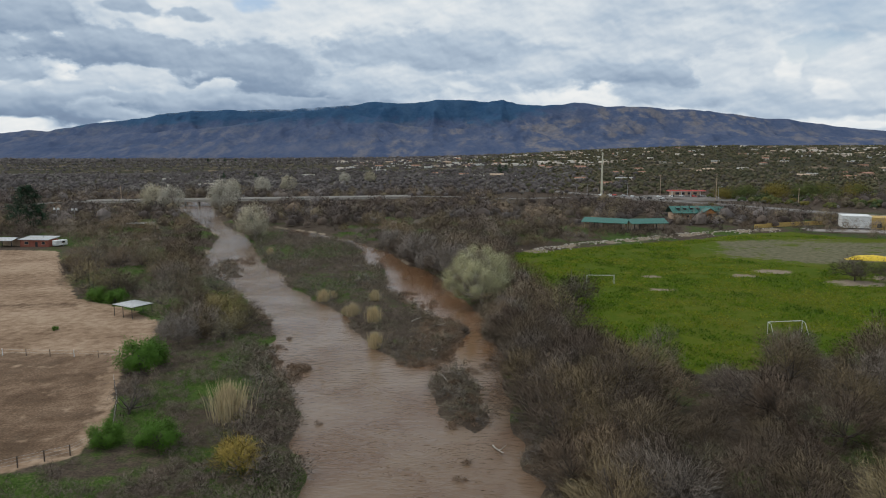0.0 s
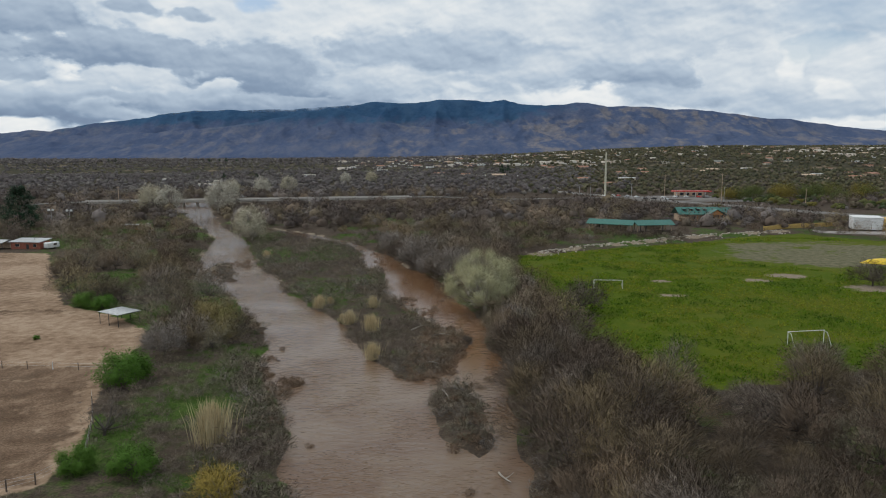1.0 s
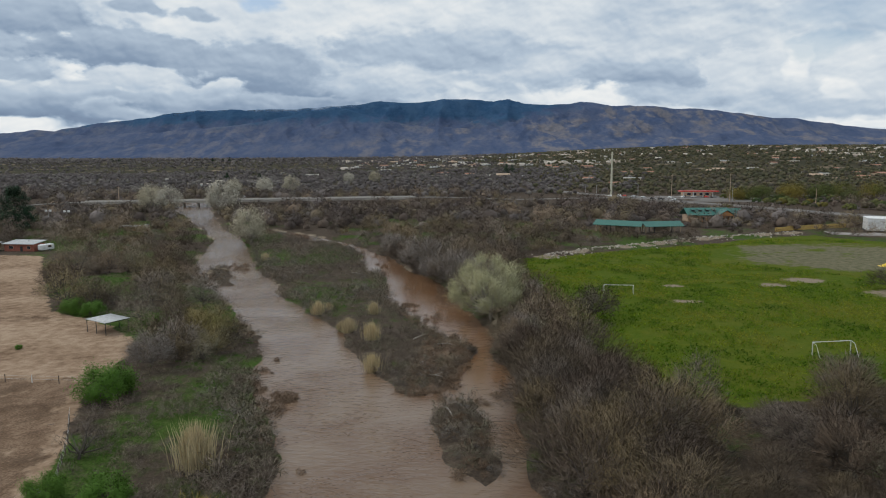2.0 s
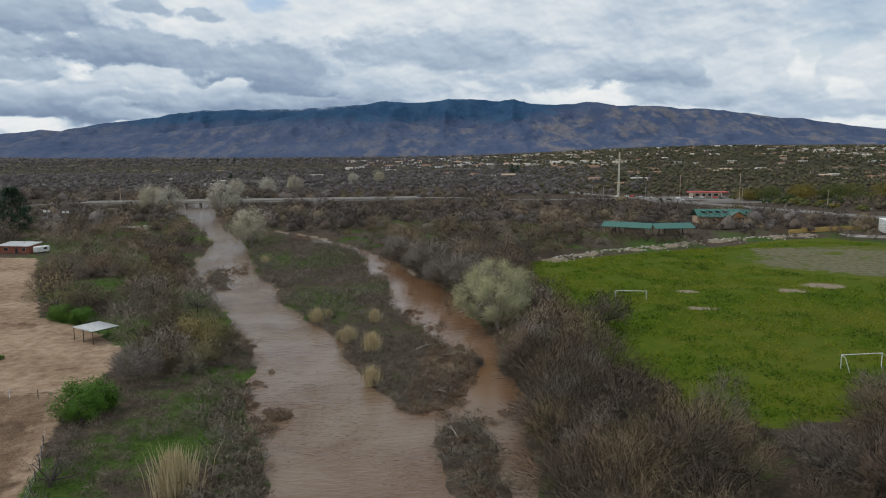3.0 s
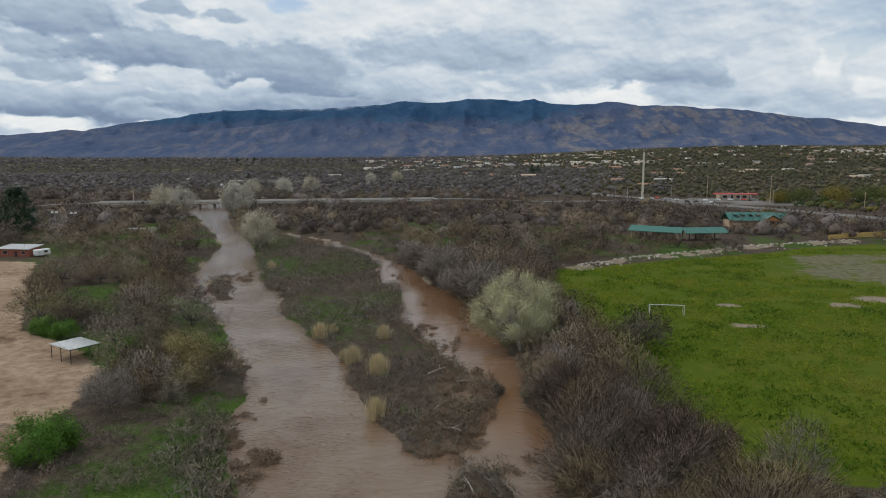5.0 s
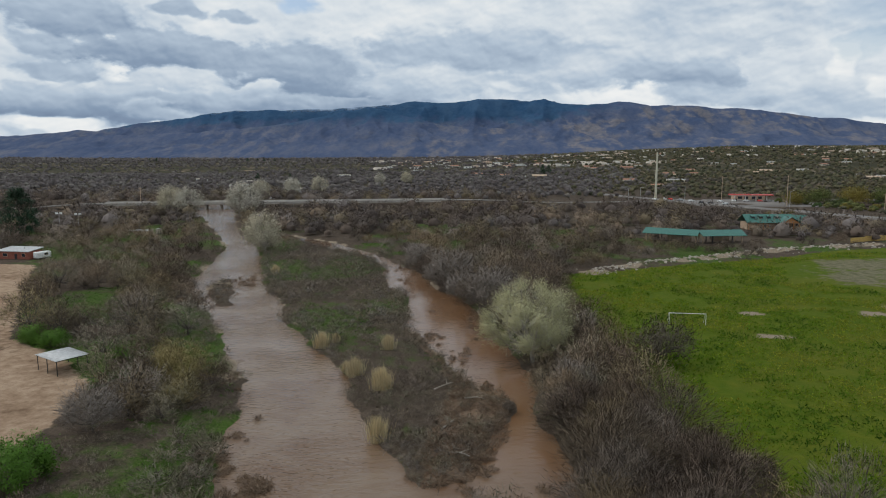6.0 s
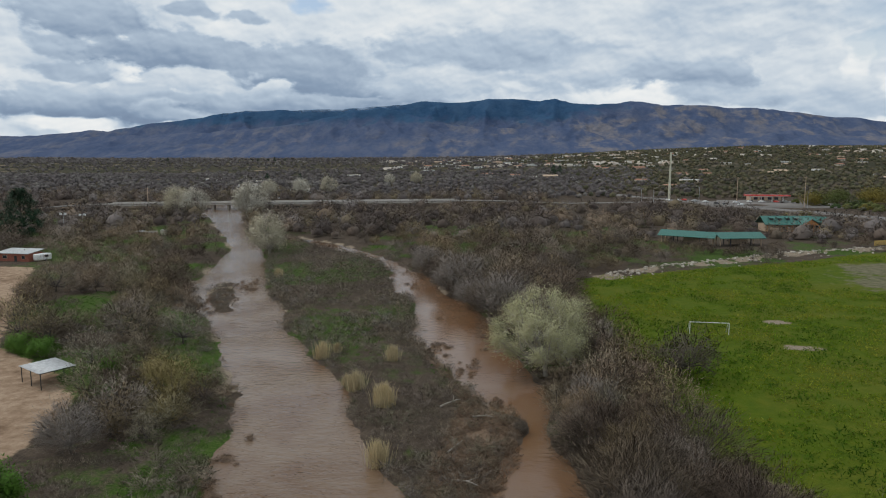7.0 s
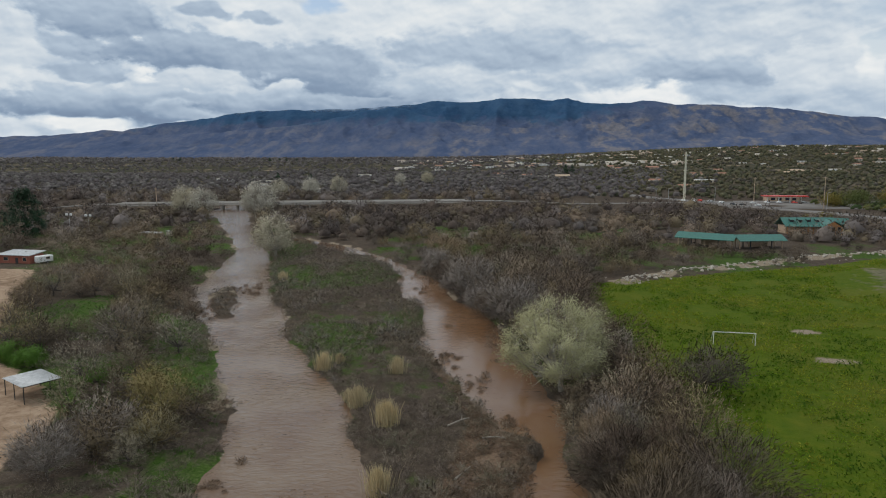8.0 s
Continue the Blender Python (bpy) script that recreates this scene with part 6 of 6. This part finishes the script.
for (ax, ay), (cx, cy) in (((-92, 115), (-57, 113)),):
    rail = thing("paddock_rail", (0, 0, 0), "low wire fence with pale posts across the dirt lot", "fence")
    for k in range(9):
        x, y = ax + (cx - ax) * k / 8, ay + (cy - ay) * k / 8
        z = float(ground_z(x, y))
        part("post", rod((x, y, z - 0.2), (x, y, z + 1.3), 0.07, 0.06, 6), M_WHITE if k % 3 == 0 else M_WOODPOST, rail)
        if k < 8:
            x2, y2 = ax + (cx - ax) * (k + 1) / 8, ay + (cy - ay) * (k + 1) / 8
            for h in (0.6, 1.1):
                part("wire", rod((x, y, z + h), (x2, y2, float(ground_z(x2, y2)) + h), 0.012, sides=4), M_STEEL, rail)


def drift_log(x, y, length, turn, seed):
    rng2 = np.random.default_rng(seed)
    main = branch(rng2, (-length / 2, 0, 0.18), (1, 0, 0.02), length, 0.12, 0.0, 6)
    fork = branch(rng2, main[3], (0.5, 0.7, 0.35), length * 0.35, 0.15, 0.03, 4)
    ob = new("drift_log", tri_mesh("drift_log", *tubes([(main, 0.13, 0.05), (fork, 0.06, 0.02)], 7), M_PALEBARK, smooth=True))
    ob.matrix_basis = pose(x, y, max(float(ground_z(x, y)), WATER_Z) - 0.03, 0, 0, turn)
    tagged(ob, "bleached forked drift log stranded on the mud", "log", "drift logs")


for i, (x, y, l, w) in enumerate(((-2.8, 137.6, 3.0, 10), (-7.5, 141, 3.4, 35), (-31, 214, 4, -20), (-6, 128, 4, 70), (-4, 118, 3.5, -30), (-34, 246, 5, 15), (-78, 318, 6, 40), (6, 78, 3.5, -60), (-1, 103, 3, 100))):
    drift_log(x, y, l, w, 800 + i)


def floodlight(x, y, h):
    e = thing("floodlight_pole", (x, y, float(ground_z(x, y))), "thin pole with two white floodlights among trees", "lamp", "floodlight poles")
    part("pole", rod((0, 0, -0.3), (0, 0, h), 0.12, 0.09), M_STEEL, e)
    part("crossbar", rod((-1.2, 0, h - 0.3), (1.2, 0, h - 0.3), 0.06), M_STEEL, e)
    for s in (-1, 1):
        part("lamp_head", box(1.1, 0.5, 1.0, (s * 1.1, -0.2, h - 0.1), 0.08), M_WHITE, e)


floodlight(-211, 356, 8)
floodlight(-202, 357, 7.5)
e = thing("pump_cabinet", (-154, 342, float(ground_z(-154, 342))), "small pale green equipment cabinet in a clearing", "cabinet")
part("body", box(2.4, 1.8, 2.2, (0, 0, 1.0), 0.05), M_CREAM, e)
part("lid", box(2.6, 2.0, 0.15, (0, 0, 2.15), 0.03), M_STEEL, e)
part("door", box(1.0, 0.06, 1.7, (0.3, -0.93, 0.95), 0.02), M_BEIGE, e)


def lean_to():
    """Low open store with a flat metal roof on posts and a board back."""
    e = thing("lean_to_shed", (-158, 334, float(ground_z(-158, 334))), "low lean-to shed with a grey flat roof in a clearing", "shed", turn=-8)
    part("roof", solid([(-5, -1.8, 2.1), (5, -1.8, 2.1), (5, 1.8, 2.45), (-5, 1.8, 2.45), (-5, -1.8, 2.2), (5, -1.8, 2.2), (5, 1.8, 2.55), (-5, 1.8, 2.55)],
                       [(0, 3, 2, 1), (4, 5, 6, 7), (0, 1, 5, 4), (1, 2, 6, 5), (2, 3, 7, 6), (3, 0, 4, 7)]), M_STEEL, e, "grey sheet metal roof")
    part("back_wall", box(9.6, 0.12, 2.5, (0, 1.6, 1.15), 0.02), M_TAN, e)
    for k in range(4):
        part("post", box(0.14, 0.14, 2.3, (-4.7 + 3.13 * k, -1.6, 1.0), 0.01), M_WOODPOST, e)
    part("bin", box(2.2, 1.2, 1.0, (2.6, 0.3, 0.45), 0.06), M_TIMBER, e, "orange timber store box")


lean_to()
